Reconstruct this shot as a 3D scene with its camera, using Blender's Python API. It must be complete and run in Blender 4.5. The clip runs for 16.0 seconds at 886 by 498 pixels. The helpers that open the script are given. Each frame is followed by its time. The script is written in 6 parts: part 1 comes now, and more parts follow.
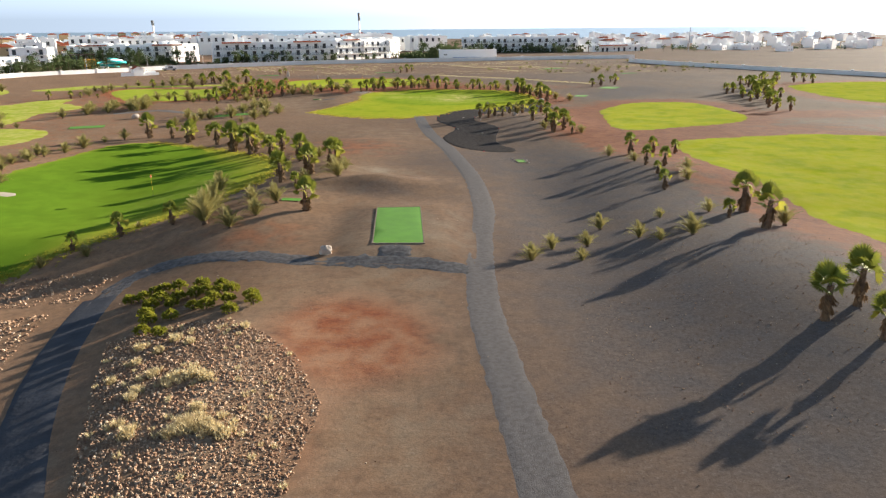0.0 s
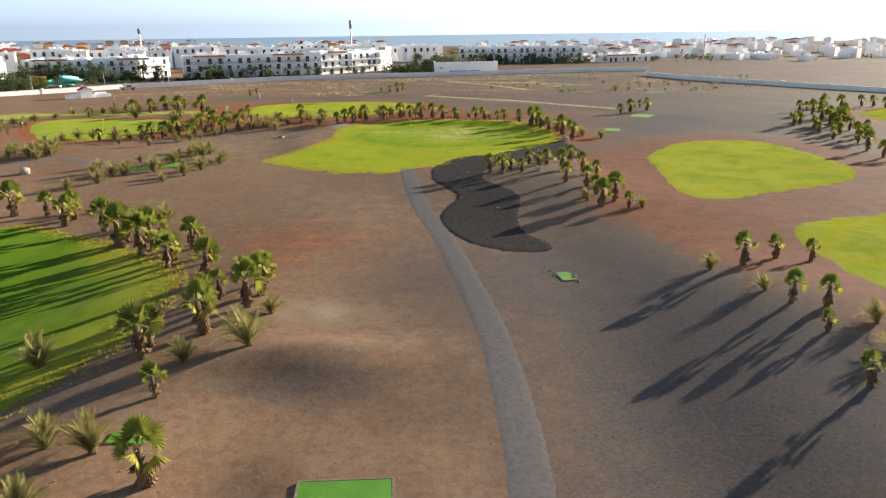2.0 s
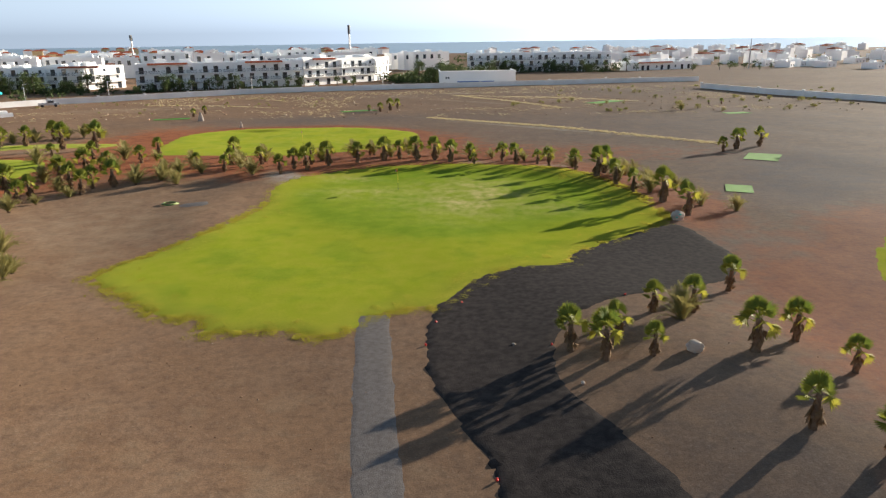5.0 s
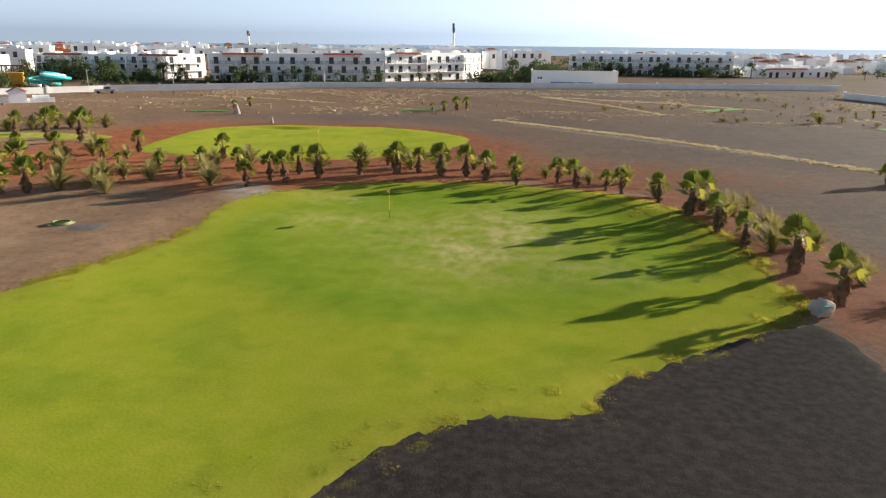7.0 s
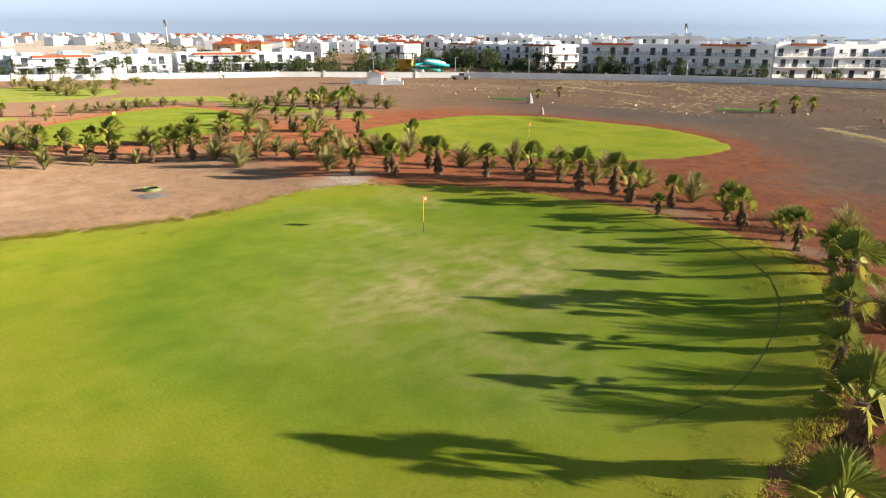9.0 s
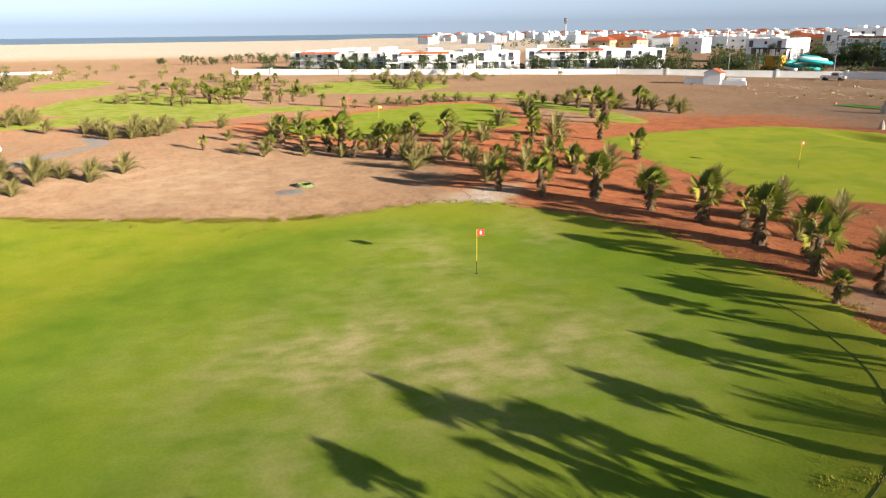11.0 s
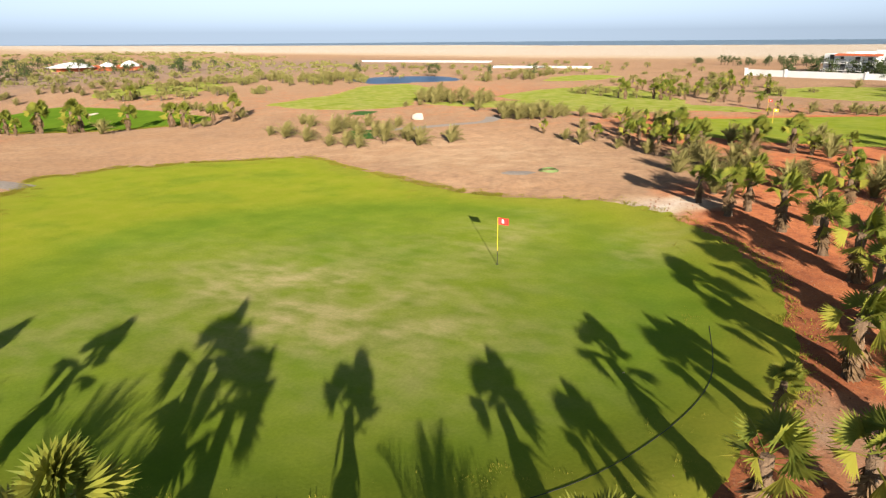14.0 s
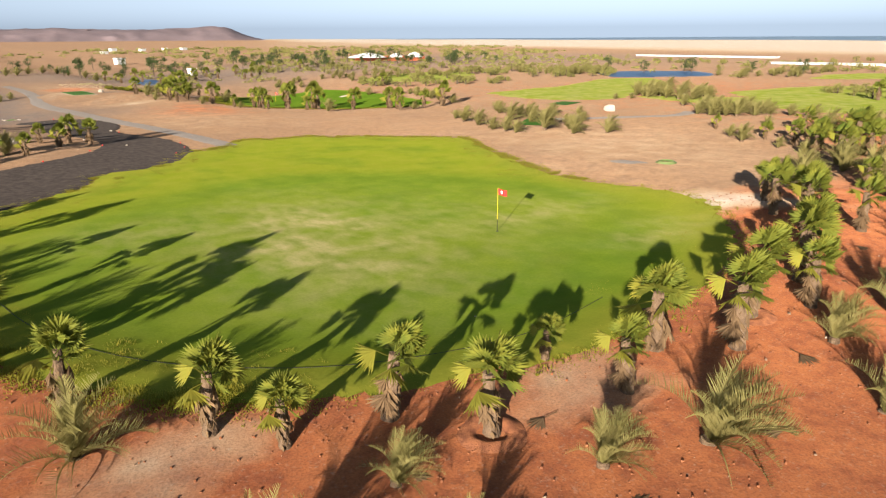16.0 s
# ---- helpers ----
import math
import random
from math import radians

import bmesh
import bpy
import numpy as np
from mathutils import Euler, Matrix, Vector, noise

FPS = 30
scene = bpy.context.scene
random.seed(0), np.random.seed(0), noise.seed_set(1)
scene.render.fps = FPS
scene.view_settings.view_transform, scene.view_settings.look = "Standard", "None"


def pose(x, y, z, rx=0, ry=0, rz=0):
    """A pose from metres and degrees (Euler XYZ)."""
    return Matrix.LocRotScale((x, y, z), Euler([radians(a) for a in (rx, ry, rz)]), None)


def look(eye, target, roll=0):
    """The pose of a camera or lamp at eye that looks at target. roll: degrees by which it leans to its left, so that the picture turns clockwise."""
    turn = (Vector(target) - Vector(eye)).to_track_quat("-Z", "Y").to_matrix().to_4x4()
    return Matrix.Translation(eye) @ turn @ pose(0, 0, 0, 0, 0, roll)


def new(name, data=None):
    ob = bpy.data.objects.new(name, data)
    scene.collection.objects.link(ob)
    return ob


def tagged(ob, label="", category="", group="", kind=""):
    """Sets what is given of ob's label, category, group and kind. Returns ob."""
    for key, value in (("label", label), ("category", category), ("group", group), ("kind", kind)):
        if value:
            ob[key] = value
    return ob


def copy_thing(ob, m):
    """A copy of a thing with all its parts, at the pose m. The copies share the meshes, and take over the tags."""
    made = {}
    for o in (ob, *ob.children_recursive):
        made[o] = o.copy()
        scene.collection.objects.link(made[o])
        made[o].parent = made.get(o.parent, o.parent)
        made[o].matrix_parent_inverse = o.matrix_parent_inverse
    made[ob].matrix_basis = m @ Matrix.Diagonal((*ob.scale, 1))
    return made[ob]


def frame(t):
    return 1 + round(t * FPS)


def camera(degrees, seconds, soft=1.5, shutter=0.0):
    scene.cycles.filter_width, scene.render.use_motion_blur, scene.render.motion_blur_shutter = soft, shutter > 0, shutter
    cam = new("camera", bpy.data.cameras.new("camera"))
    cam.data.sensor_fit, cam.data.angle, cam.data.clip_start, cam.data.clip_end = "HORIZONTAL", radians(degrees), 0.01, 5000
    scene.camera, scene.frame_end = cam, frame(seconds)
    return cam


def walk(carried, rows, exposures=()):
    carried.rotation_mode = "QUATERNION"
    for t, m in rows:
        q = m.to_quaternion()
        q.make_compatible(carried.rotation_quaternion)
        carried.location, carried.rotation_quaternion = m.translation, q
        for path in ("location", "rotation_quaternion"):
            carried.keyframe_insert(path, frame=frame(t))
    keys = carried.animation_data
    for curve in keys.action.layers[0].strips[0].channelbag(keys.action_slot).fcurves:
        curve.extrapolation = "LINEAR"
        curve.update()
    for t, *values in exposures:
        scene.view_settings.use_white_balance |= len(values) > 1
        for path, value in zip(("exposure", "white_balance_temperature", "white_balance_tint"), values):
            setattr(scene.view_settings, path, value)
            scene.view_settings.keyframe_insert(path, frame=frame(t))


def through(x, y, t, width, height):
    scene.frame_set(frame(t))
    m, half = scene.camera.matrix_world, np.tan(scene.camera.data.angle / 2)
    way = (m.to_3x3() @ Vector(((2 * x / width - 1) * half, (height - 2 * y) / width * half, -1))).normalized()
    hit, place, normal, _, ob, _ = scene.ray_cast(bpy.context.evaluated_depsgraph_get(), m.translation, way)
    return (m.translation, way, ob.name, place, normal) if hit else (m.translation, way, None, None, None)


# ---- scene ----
from mathutils import geometry

cam = camera(64.92, 16.0, soft=1.25)
# seconds, x, y, z, yaw, pitch, roll
ROWS = [
    (0.0, 0.001, -0.000, 14.600, -0.001, -17.704, 0.505),
    (0.5, -0.042, 7.676, 14.922, -0.168, -17.593, 0.545),
    (1.0, -0.087, 15.841, 15.465, -0.340, -17.449, 0.556),
    (1.5, -0.075, 24.378, 16.013, -0.375, -17.398, 0.571),
    (2.0, -0.017, 32.924, 16.538, -0.372, -17.296, 0.784),
    (2.5, -0.067, 41.589, 16.810, -0.427, -17.159, 0.865),
    (3.0, -0.223, 50.436, 17.066, -0.470, -17.047, 0.885),
    (3.5, -0.253, 59.163, 17.088, -0.396, -17.066, 0.996),
    (6.0, 0.626, 97.214, 13.181, 1.520, -16.465, -0.081),
    (6.5, 2.910, 102.530, 12.755, 5.248, -16.430, -0.384),
    (7.0, 6.564, 107.673, 12.319, 9.163, -16.452, -0.508),
    (7.5, 11.230, 112.554, 11.801, 14.178, -16.501, -0.680),
    (8.0, 16.158, 117.581, 11.437, 23.433, -16.669, -0.735),
    (8.5, 20.222, 122.867, 11.241, 33.814, -16.935, -0.510),
    (9.0, 23.052, 128.284, 11.143, 43.833, -17.143, -0.368),
    (11.5, 24.474, 150.658, 10.726, 83.006, -17.227, 0.798),
    (12.0, 23.934, 154.085, 10.520, 90.826, -17.073, 0.747),
    (12.5, 23.376, 157.708, 10.230, 98.870, -16.903, 0.590),
    (13.0, 22.858, 161.571, 9.984, 106.840, -16.766, 0.516),
    (13.5, 22.155, 165.514, 9.720, 114.142, -16.698, 0.525),
    (14.0, 21.296, 169.134, 9.501, 120.897, -16.665, 0.442),
    (14.5, 20.147, 172.776, 9.304, 127.490, -16.694, 0.365),
    (15.0, 18.867, 176.176, 9.190, 133.749, -16.786, 0.377),
    (15.5, 17.488, 179.066, 9.114, 139.670, -16.847, 0.320),
    (16.0, 16.164, 181.213, 9.096, 144.319, -16.933, 0.343),
]
walk(cam, [(t, pose(x, y, z, 90 + pitch, roll, yaw)) for t, x, y, z, yaw, pitch, roll in ROWS],
     exposures=[(0.0, 1.86), (3.5, 1.64), (6.5, 1.49), (9.0, 1.53), (12.0, 1.20), (16.0, 1.09)])

# ---- light: a low sun in a hazy sky ----
SUN_ELEVATION, SUN_AZIMUTH = 13.3, 52.5  # degrees; the azimuth clockwise from the +y axis
world = bpy.data.worlds.new("sky")
scene.world = world
world.use_nodes = True
wn, wl = world.node_tree.nodes, world.node_tree.links
wn.clear()
w_out, w_bg, w_sky = wn.new("ShaderNodeOutputWorld"), wn.new("ShaderNodeBackground"), wn.new("ShaderNodeTexSky")
w_sky.sky_type, w_sky.sun_disc = "NISHITA", False
w_sky.sun_elevation, w_sky.sun_rotation = radians(SUN_ELEVATION), radians(SUN_AZIMUTH)
w_sky.altitude, w_sky.air_density, w_sky.dust_density, w_sky.ozone_density = 20, 1.0, 1.0, 1.5
w_co, w_sep, w_max, w_com = wn.new("ShaderNodeTexCoord"), wn.new("ShaderNodeSeparateXYZ"), wn.new("ShaderNodeMath"), wn.new("ShaderNodeCombineXYZ")
w_max.operation, w_max.inputs[1].default_value = "MAXIMUM", 0.012  # the haze at the skyline goes on below it
wl.new(w_co.outputs["Generated"], w_sep.inputs[0])
wl.new(w_sep.outputs[0], w_com.inputs[0])
wl.new(w_sep.outputs[1], w_com.inputs[1])
wl.new(w_sep.outputs[2], w_max.inputs[0])
wl.new(w_max.outputs[0], w_com.inputs[2])
wl.new(w_com.outputs[0], w_sky.inputs["Vector"])
# sea haze takes the colour out of the sky towards the skyline
w_bw, w_tint, w_mix, w_low = wn.new("ShaderNodeRGBToBW"), wn.new("ShaderNodeMix"), wn.new("ShaderNodeMix"), wn.new("ShaderNodeMapRange")
w_tint.data_type, w_tint.blend_type, w_mix.data_type = "RGBA", "MULTIPLY", "RGBA"
w_tint.inputs["Factor"].default_value, w_tint.inputs[7].default_value = 1.0, (1.43, 1.79, 2.28, 1)
w_low.inputs["From Min"].default_value, w_low.inputs["From Max"].default_value = 0.0, 0.32
w_low.inputs["To Min"].default_value, w_low.inputs["To Max"].default_value = 0.95, 0.08
wl.new(w_sky.outputs[0], w_bw.inputs[0])
wl.new(w_bw.outputs[0], w_tint.inputs[6])
wl.new(w_max.outputs[0], w_low.inputs["Value"])
wl.new(w_low.outputs[0], w_mix.inputs["Factor"])
wl.new(w_sky.outputs[0], w_mix.inputs[6])
wl.new(w_tint.outputs[2], w_mix.inputs[7])
wl.new(w_mix.outputs[2], w_bg.inputs["Color"])
w_bg.inputs["Strength"].default_value = 0.047
wl.new(w_bg.outputs[0], w_out.inputs[0])

sun = new("sun", bpy.data.lights.new("sun", "SUN"))
sun.data.energy, sun.data.angle, sun.data.color = 5.0, radians(0.6), (1.0, 0.88, 0.72)
_e, _a = radians(SUN_ELEVATION), radians(SUN_AZIMUTH)
sun.matrix_world = look((300 * math.cos(_e) * math.sin(_a), 300 * math.cos(_e) * math.cos(_a), 300 * math.sin(_e)), (0, 0, 0))


# ---- materials ----
def material(name, rough=0.9, metal=0.0, spec=0.3):
    m = bpy.data.materials.new(name)
    m.use_nodes = True
    b = m.node_tree.nodes["Principled BSDF"]
    b.inputs["Roughness"].default_value, b.inputs["Metallic"].default_value = rough, metal
    b.inputs["Specular IOR Level"].default_value = spec
    return m, m.node_tree.nodes, m.node_tree.links, b


def noise_fac(n, l, scale, lo=0.35, hi=0.65, detail=5.0, where="Object", stretch=None):
    """A noise between 0 and 1, scale in waves a metre."""
    co, tx, mp = n.new("ShaderNodeTexCoord"), n.new("ShaderNodeTexNoise"), n.new("ShaderNodeMapRange")
    tx.inputs["Scale"].default_value, tx.inputs["Detail"].default_value = scale, detail
    mp.inputs["From Min"].default_value, mp.inputs["From Max"].default_value = lo, hi
    if stretch:
        mapping = n.new("ShaderNodeMapping")
        mapping.inputs["Scale"].default_value = stretch
        l.new(co.outputs[where], mapping.inputs["Vector"])
        l.new(mapping.outputs[0], tx.inputs["Vector"])
    else:
        l.new(co.outputs[where], tx.inputs["Vector"])
    l.new(tx.outputs["Fac"], mp.inputs["Value"])
    return mp.outputs[0]


def mixed(n, l, fac, a, b, blend="MIX"):
    """Colour a, going over to b as fac grows; a and b are sockets or colours."""
    x = n.new("ShaderNodeMix")
    x.data_type, x.blend_type = "RGBA", blend
    for socket, v in ((x.inputs["Factor"], fac), (x.inputs[6], a), (x.inputs[7], b)):
        if isinstance(v, bpy.types.NodeSocket):
            l.new(v, socket)
        elif isinstance(v, (int, float)):
            socket.default_value = v
        else:
            socket.default_value = (*v, 1)
    return x.outputs[2]


def maths(n, l, op, a, b):
    x = n.new("ShaderNodeMath")
    x.operation, x.use_clamp = op, True
    for i, v in enumerate((a, b)):
        if isinstance(v, bpy.types.NodeSocket):
            l.new(v, x.inputs[i])
        else:
            x.inputs[i].default_value = v
    return x.outputs[0]


def relief(n, l, b, fac, strength=0.5, distance=0.05):
    x = n.new("ShaderNodeBump")
    x.inputs["Strength"].default_value, x.inputs["Distance"].default_value = strength, distance
    l.new(fac, x.inputs["Height"])
    l.new(x.outputs[0], b.inputs["Normal"])


def plain(name, colour, second=None, scale=3.0, rough=0.8, metal=0.0, bumpy=0.0, spec=0.3):
    """A surface that wanders between two colours, with fine grain."""
    m, n, l, b = material(name, rough, metal, 0.03 if bumpy > 0.35 else spec)
    b.inputs["Diffuse Roughness"].default_value = 0.8 if bumpy > 0.35 else 0.0
    second = second or tuple(c * 0.75 for c in colour)
    c = mixed(n, l, noise_fac(n, l, scale), colour, second)
    c = mixed(n, l, noise_fac(n, l, scale * 9, 0.3, 0.7), c, mixed(n, l, 0.5, c, second))
    l.new(c, b.inputs["Base Color"])
    if bumpy:
        relief(n, l, b, noise_fac(n, l, scale * 6, 0.2, 0.8), bumpy, 0.03)
    return m


def soil_material():
    """Volcanic soil: brown, with red earth, dark gravel, pale sand and some painted light and shade where the mesh says
    so.
    """
    m, n, l, b = material("soil", 0.95, 0, 0.05)
    b.inputs["Diffuse Roughness"].default_value = 0.8
    at, sp = n.new("ShaderNodeAttribute"), n.new("ShaderNodeSeparateColor")
    at.attribute_name = "soil"
    l.new(at.outputs["Color"], sp.inputs[0])
    red, dark, pale = sp.outputs
    wide, mid, fine = noise_fac(n, l, 0.06), noise_fac(n, l, 0.5), noise_fac(n, l, 5.0, 0.3, 0.7, 6)
    rake = noise_fac(n, l, 0.8, 0.40, 0.66, 9)
    cross = noise_fac(n, l, 0.33, 0.46, 0.66, 10)
    c = mixed(n, l, wide, (0.345, 0.208, 0.122), (0.252, 0.148, 0.086))
    c = mixed(n, l, maths(n, l, "MULTIPLY", mid, 0.55), c, (0.315, 0.206, 0.134))
    c = mixed(n, l, maths(n, l, "MULTIPLY", rake, 0.30), c, (0.150, 0.092, 0.060))
    c = mixed(n, l, maths(n, l, "MULTIPLY", cross, 0.28), c, (0.370, 0.250, 0.160))
    patchy = noise_fac(n, l, 0.17, 0.42, 0.60, 6)
    c = mixed(n, l, maths(n, l, "MULTIPLY", patchy, 0.50), c, (0.300, 0.178, 0.100))
    crumb = noise_fac(n, l, 2.2, 0.44, 0.70, 9)
    c = mixed(n, l, maths(n, l, "MULTIPLY", crumb, 0.42), c, (0.115, 0.076, 0.054))
    grit = noise_fac(n, l, 17.0, 0.42, 0.80, 4)
    ragged = maths(n, l, "MULTIPLY", mid, 0.45)
    df = maths(n, l, "SUBTRACT", maths(n, l, "MULTIPLY", dark, 1.35), maths(n, l, "MULTIPLY", mid, 0.35))
    c = mixed(n, l, df, c, mixed(n, l, fine, (0.182, 0.150, 0.135), (0.128, 0.105, 0.095)))
    rf = maths(n, l, "MULTIPLY", maths(n, l, "SUBTRACT", red, maths(n, l, "MULTIPLY", mid, 0.30)), 1.9)
    c = mixed(n, l, rf, c, mixed(n, l, mixed(n, l, 0.5, mid, crumb), (0.445, 0.158, 0.064), (0.235, 0.072, 0.037)))
    pf = maths(n, l, "SUBTRACT", maths(n, l, "MULTIPLY", pale, 1.4), ragged)
    c = mixed(n, l, pf, c, mixed(n, l, maths(n, l, "POWER", pale, 3.0), mixed(n, l, mid, (0.43, 0.330, 0.218), (0.37, 0.276, 0.180)), mixed(n, l, mid, (0.47, 0.425, 0.365), (0.405, 0.358, 0.302))))
    c = mixed(n, l, maths(n, l, "MULTIPLY", fine, 0.35), c, mixed(n, l, 0.5, c, (0.07, 0.05, 0.04)))
    c = mixed(n, l, maths(n, l, "MULTIPLY", grit, 0.6), c, mixed(n, l, 0.75, c, (0.03, 0.024, 0.02)))
    c = mixed(n, l, maths(n, l, "MULTIPLY", noise_fac(n, l, 9.0, 0.58, 0.78, 5), 0.28), c, (0.46, 0.38, 0.30))
    l.new(c, b.inputs["Base Color"])
    relief(n, l, b, maths(n, l, "ADD", maths(n, l, "MULTIPLY", fine, 0.4), maths(n, l, "MULTIPLY", grit, 0.3)), 0.30, 0.04)
    return m


def turf_material(name="turf", low=(0.098, 0.176, 0.015), high=(0.150, 0.202, 0.019)):
    """Mown turf: green, straw-worn and yellowed where the mesh says so."""
    m, n, l, b = material(name, 0.8, 0, 0.0)
    b.inputs["Diffuse Roughness"].default_value = 0.26
    b.inputs["Sheen Weight"].default_value, b.inputs["Sheen Roughness"].default_value = 0.06, 0.6
    b.inputs["Sheen Tint"].default_value = (0.75, 0.95, 0.10, 1)
    at, sp = n.new("ShaderNodeAttribute"), n.new("ShaderNodeSeparateColor")
    at.attribute_name = "turf"
    l.new(at.outputs["Color"], sp.inputs[0])
    worn, rough, yellow = sp.outputs
    wide, mid, fine = noise_fac(n, l, 0.12), noise_fac(n, l, 0.7), noise_fac(n, l, 9.0, 0.3, 0.7, 6)
    c = mixed(n, l, wide, low, high)
    c = mixed(n, l, maths(n, l, "MULTIPLY", mid, 0.5), c, tuple(v * 1.2 for v in high))
    c = mixed(n, l, maths(n, l, "MULTIPLY", noise_fac(n, l, 0.42, 0.46, 0.64, 8), 0.45), c, tuple(v * 0.72 for v in low))
    c = mixed(n, l, maths(n, l, "MULTIPLY", maths(n, l, "MULTIPLY", yellow, maths(n, l, "ADD", noise_fac(n, l, 0.22, 0.40, 0.60, 6), 0.45)), 1.0), c, mixed(n, l, mid, (0.250, 0.270, 0.018), (0.295, 0.278, 0.032)))
    c = mixed(n, l, maths(n, l, "MULTIPLY", rough, 0.8), c, mixed(n, l, mid, (0.290, 0.262, 0.040), (0.190, 0.205, 0.026)))
    streak = noise_fac(n, l, 0.9, 0.36, 0.66, 12, stretch=(1.3, 0.8, 1))
    blotch = noise_fac(n, l, 0.33, 0.30, 0.54, 7)
    thin = maths(n, l, "ADD", maths(n, l, "MULTIPLY", streak, 0.75), 0.25)
    c = mixed(n, l, maths(n, l, "MULTIPLY", maths(n, l, "MULTIPLY", worn, blotch), thin), c, (0.43, 0.35, 0.180))
    c = mixed(n, l, maths(n, l, "MULTIPLY", fine, 0.4), c, mixed(n, l, 0.5, c, (0.03, 0.07, 0.008)))
    l.new(c, b.inputs["Base Color"])
    relief(n, l, b, fine, 0.14, 0.02)
    return m


def leaf_material(name, one, two, through=0.3, rough=0.65):
    m, n, l, b = material(name, rough, 0, 0.12)
    info, out = n.new("ShaderNodeObjectInfo"), n["Material Output"]
    c = mixed(n, l, noise_fac(n, l, 2.0), one, two)
    c = mixed(n, l, maths(n, l, "MULTIPLY", info.outputs["Random"], 0.85), c, mixed(n, l, 0.5, two, tuple(v * 0.6 for v in one)))
    l.new(c, b.inputs["Base Color"])
    t, mix = n.new("ShaderNodeBsdfTranslucent"), n.new("ShaderNodeMixShader")
    l.new(c, t.inputs[0])
    mix.inputs[0].default_value = through
    l.new(b.outputs[0], mix.inputs[1])
    l.new(t.outputs[0], mix.inputs[2])
    l.new(mix.outputs[0], out.inputs["Surface"])
    return m


def water_material(name, colour, scale, rough, spec):
    m, n, l, b = material(name, rough, 0, spec)
    l.new(mixed(n, l, noise_fac(n, l, scale * 0.1), colour, tuple(c * 0.8 for c in colour)), b.inputs["Base Color"])
    relief(n, l, b, noise_fac(n, l, scale, 0.2, 0.8), 0.6, 0.15)
    return m


def rubble_material():
    """Stones of many colours, each its own."""
    m, n, l, b = material("lava_rubble", 0.95, 0, 0.05)
    geo, ramp = n.new("ShaderNodeNewGeometry"), n.new("ShaderNodeValToRGB")
    stops = ((0.0, (0.16, 0.092, 0.064)), (0.35, (0.30, 0.190, 0.122)), (0.6, (0.40, 0.265, 0.170)), (0.85, (0.46, 0.335, 0.230)), (1.0, (0.60, 0.49, 0.37)))
    while len(ramp.color_ramp.elements) < len(stops):
        ramp.color_ramp.elements.new(0.5)
    for e, (at, colour) in zip(ramp.color_ramp.elements, stops):
        e.position, e.color = at, (*colour, 1)
    l.new(geo.outputs["Random Per Island"], ramp.inputs[0])
    l.new(mixed(n, l, maths(n, l, "MULTIPLY", noise_fac(n, l, 14), 0.4), ramp.outputs[0], (0.16, 0.11, 0.08)), b.inputs["Base Color"])
    return m


RUBBLE = rubble_material()
# second turf is darker: the left green's shade put into its colour
SOIL, TURF, SHADED_TURF = soil_material(), turf_material(), turf_material("shaded_turf", (0.045, 0.118, 0.010), (0.066, 0.140, 0.012))
BLACK = plain("black_gravel", (0.078, 0.064, 0.057), (0.038, 0.032, 0.030), 2.6, 0.95, bumpy=0.36)
STONY = plain("dark_stony_gravel", (0.190, 0.182, 0.180), (0.095, 0.088, 0.086), 3.2, 0.95, bumpy=0.7)
GRAVEL = plain("grey_gravel", (0.225, 0.203, 0.188), (0.165, 0.146, 0.134), 4.0, 0.95, bumpy=0.5)
ASPHALT = plain("asphalt", (0.085, 0.090, 0.104), (0.062, 0.065, 0.075), 0.8, 0.9, bumpy=0.36)
TEE_TURF = plain("tee_turf", (0.070, 0.212, 0.012), (0.055, 0.168, 0.010), 1.1, 0.85, bumpy=0.2)
WHITE = plain("white_render", (0.90, 0.90, 0.89), (0.85, 0.85, 0.84), 0.15, 0.85)
WHITE_WALL = plain("whitewashed_wall", (0.82, 0.82, 0.81), (0.70, 0.69, 0.67), 0.3, 0.9)
CREAM = plain("ochre_render", (0.70, 0.50, 0.27), (0.60, 0.42, 0.22), 0.2, 0.9)
TERRACOTTA = plain("terracotta_tiles", (0.42, 0.115, 0.055), (0.30, 0.085, 0.045), 1.5, 0.85, bumpy=0.4)
GLASS = plain("dark_window_glass", (0.045, 0.053, 0.062), (0.025, 0.030, 0.038), 0.5, 0.12, spec=0.6)
RAIL = plain("dark_railing", (0.16, 0.165, 0.175), (0.12, 0.125, 0.13), 1.0, 0.5)
TRUNK = plain("palm_trunk_fibre", (0.25, 0.170, 0.110), (0.11, 0.074, 0.050), 5.0, 0.95, bumpy=0.9)
DEAD = leaf_material("dead_palm_leaf", (0.27, 0.175, 0.095), (0.12, 0.076, 0.044), 0.12, 0.9)
FAN = leaf_material("fan_palm_leaf", (0.085, 0.130, 0.022), (0.270, 0.270, 0.042), 0.28)
FAN_YELLOW = leaf_material("yellowing_fan_leaf", (0.34, 0.305, 0.042), (0.28, 0.28, 0.045), 0.34)
DATE = leaf_material("date_palm_leaf", (0.210, 0.190, 0.058), (0.350, 0.305, 0.120), 0.28)
ROUND_LEAF = leaf_material("round_shrub_leaf", (0.175, 0.200, 0.026), (0.340, 0.315, 0.040), 0.35)
SHRUB = leaf_material("shrub_leaf", (0.200, 0.205, 0.060), (0.350, 0.310, 0.100), 0.25)
TREE_LEAF = leaf_material("tree_leaf", (0.055, 0.085, 0.030), (0.090, 0.115, 0.040), 0.25)
BARK = plain("bark", (0.16, 0.12, 0.09), (0.10, 0.075, 0.055), 4.0, 0.95, bumpy=0.8)
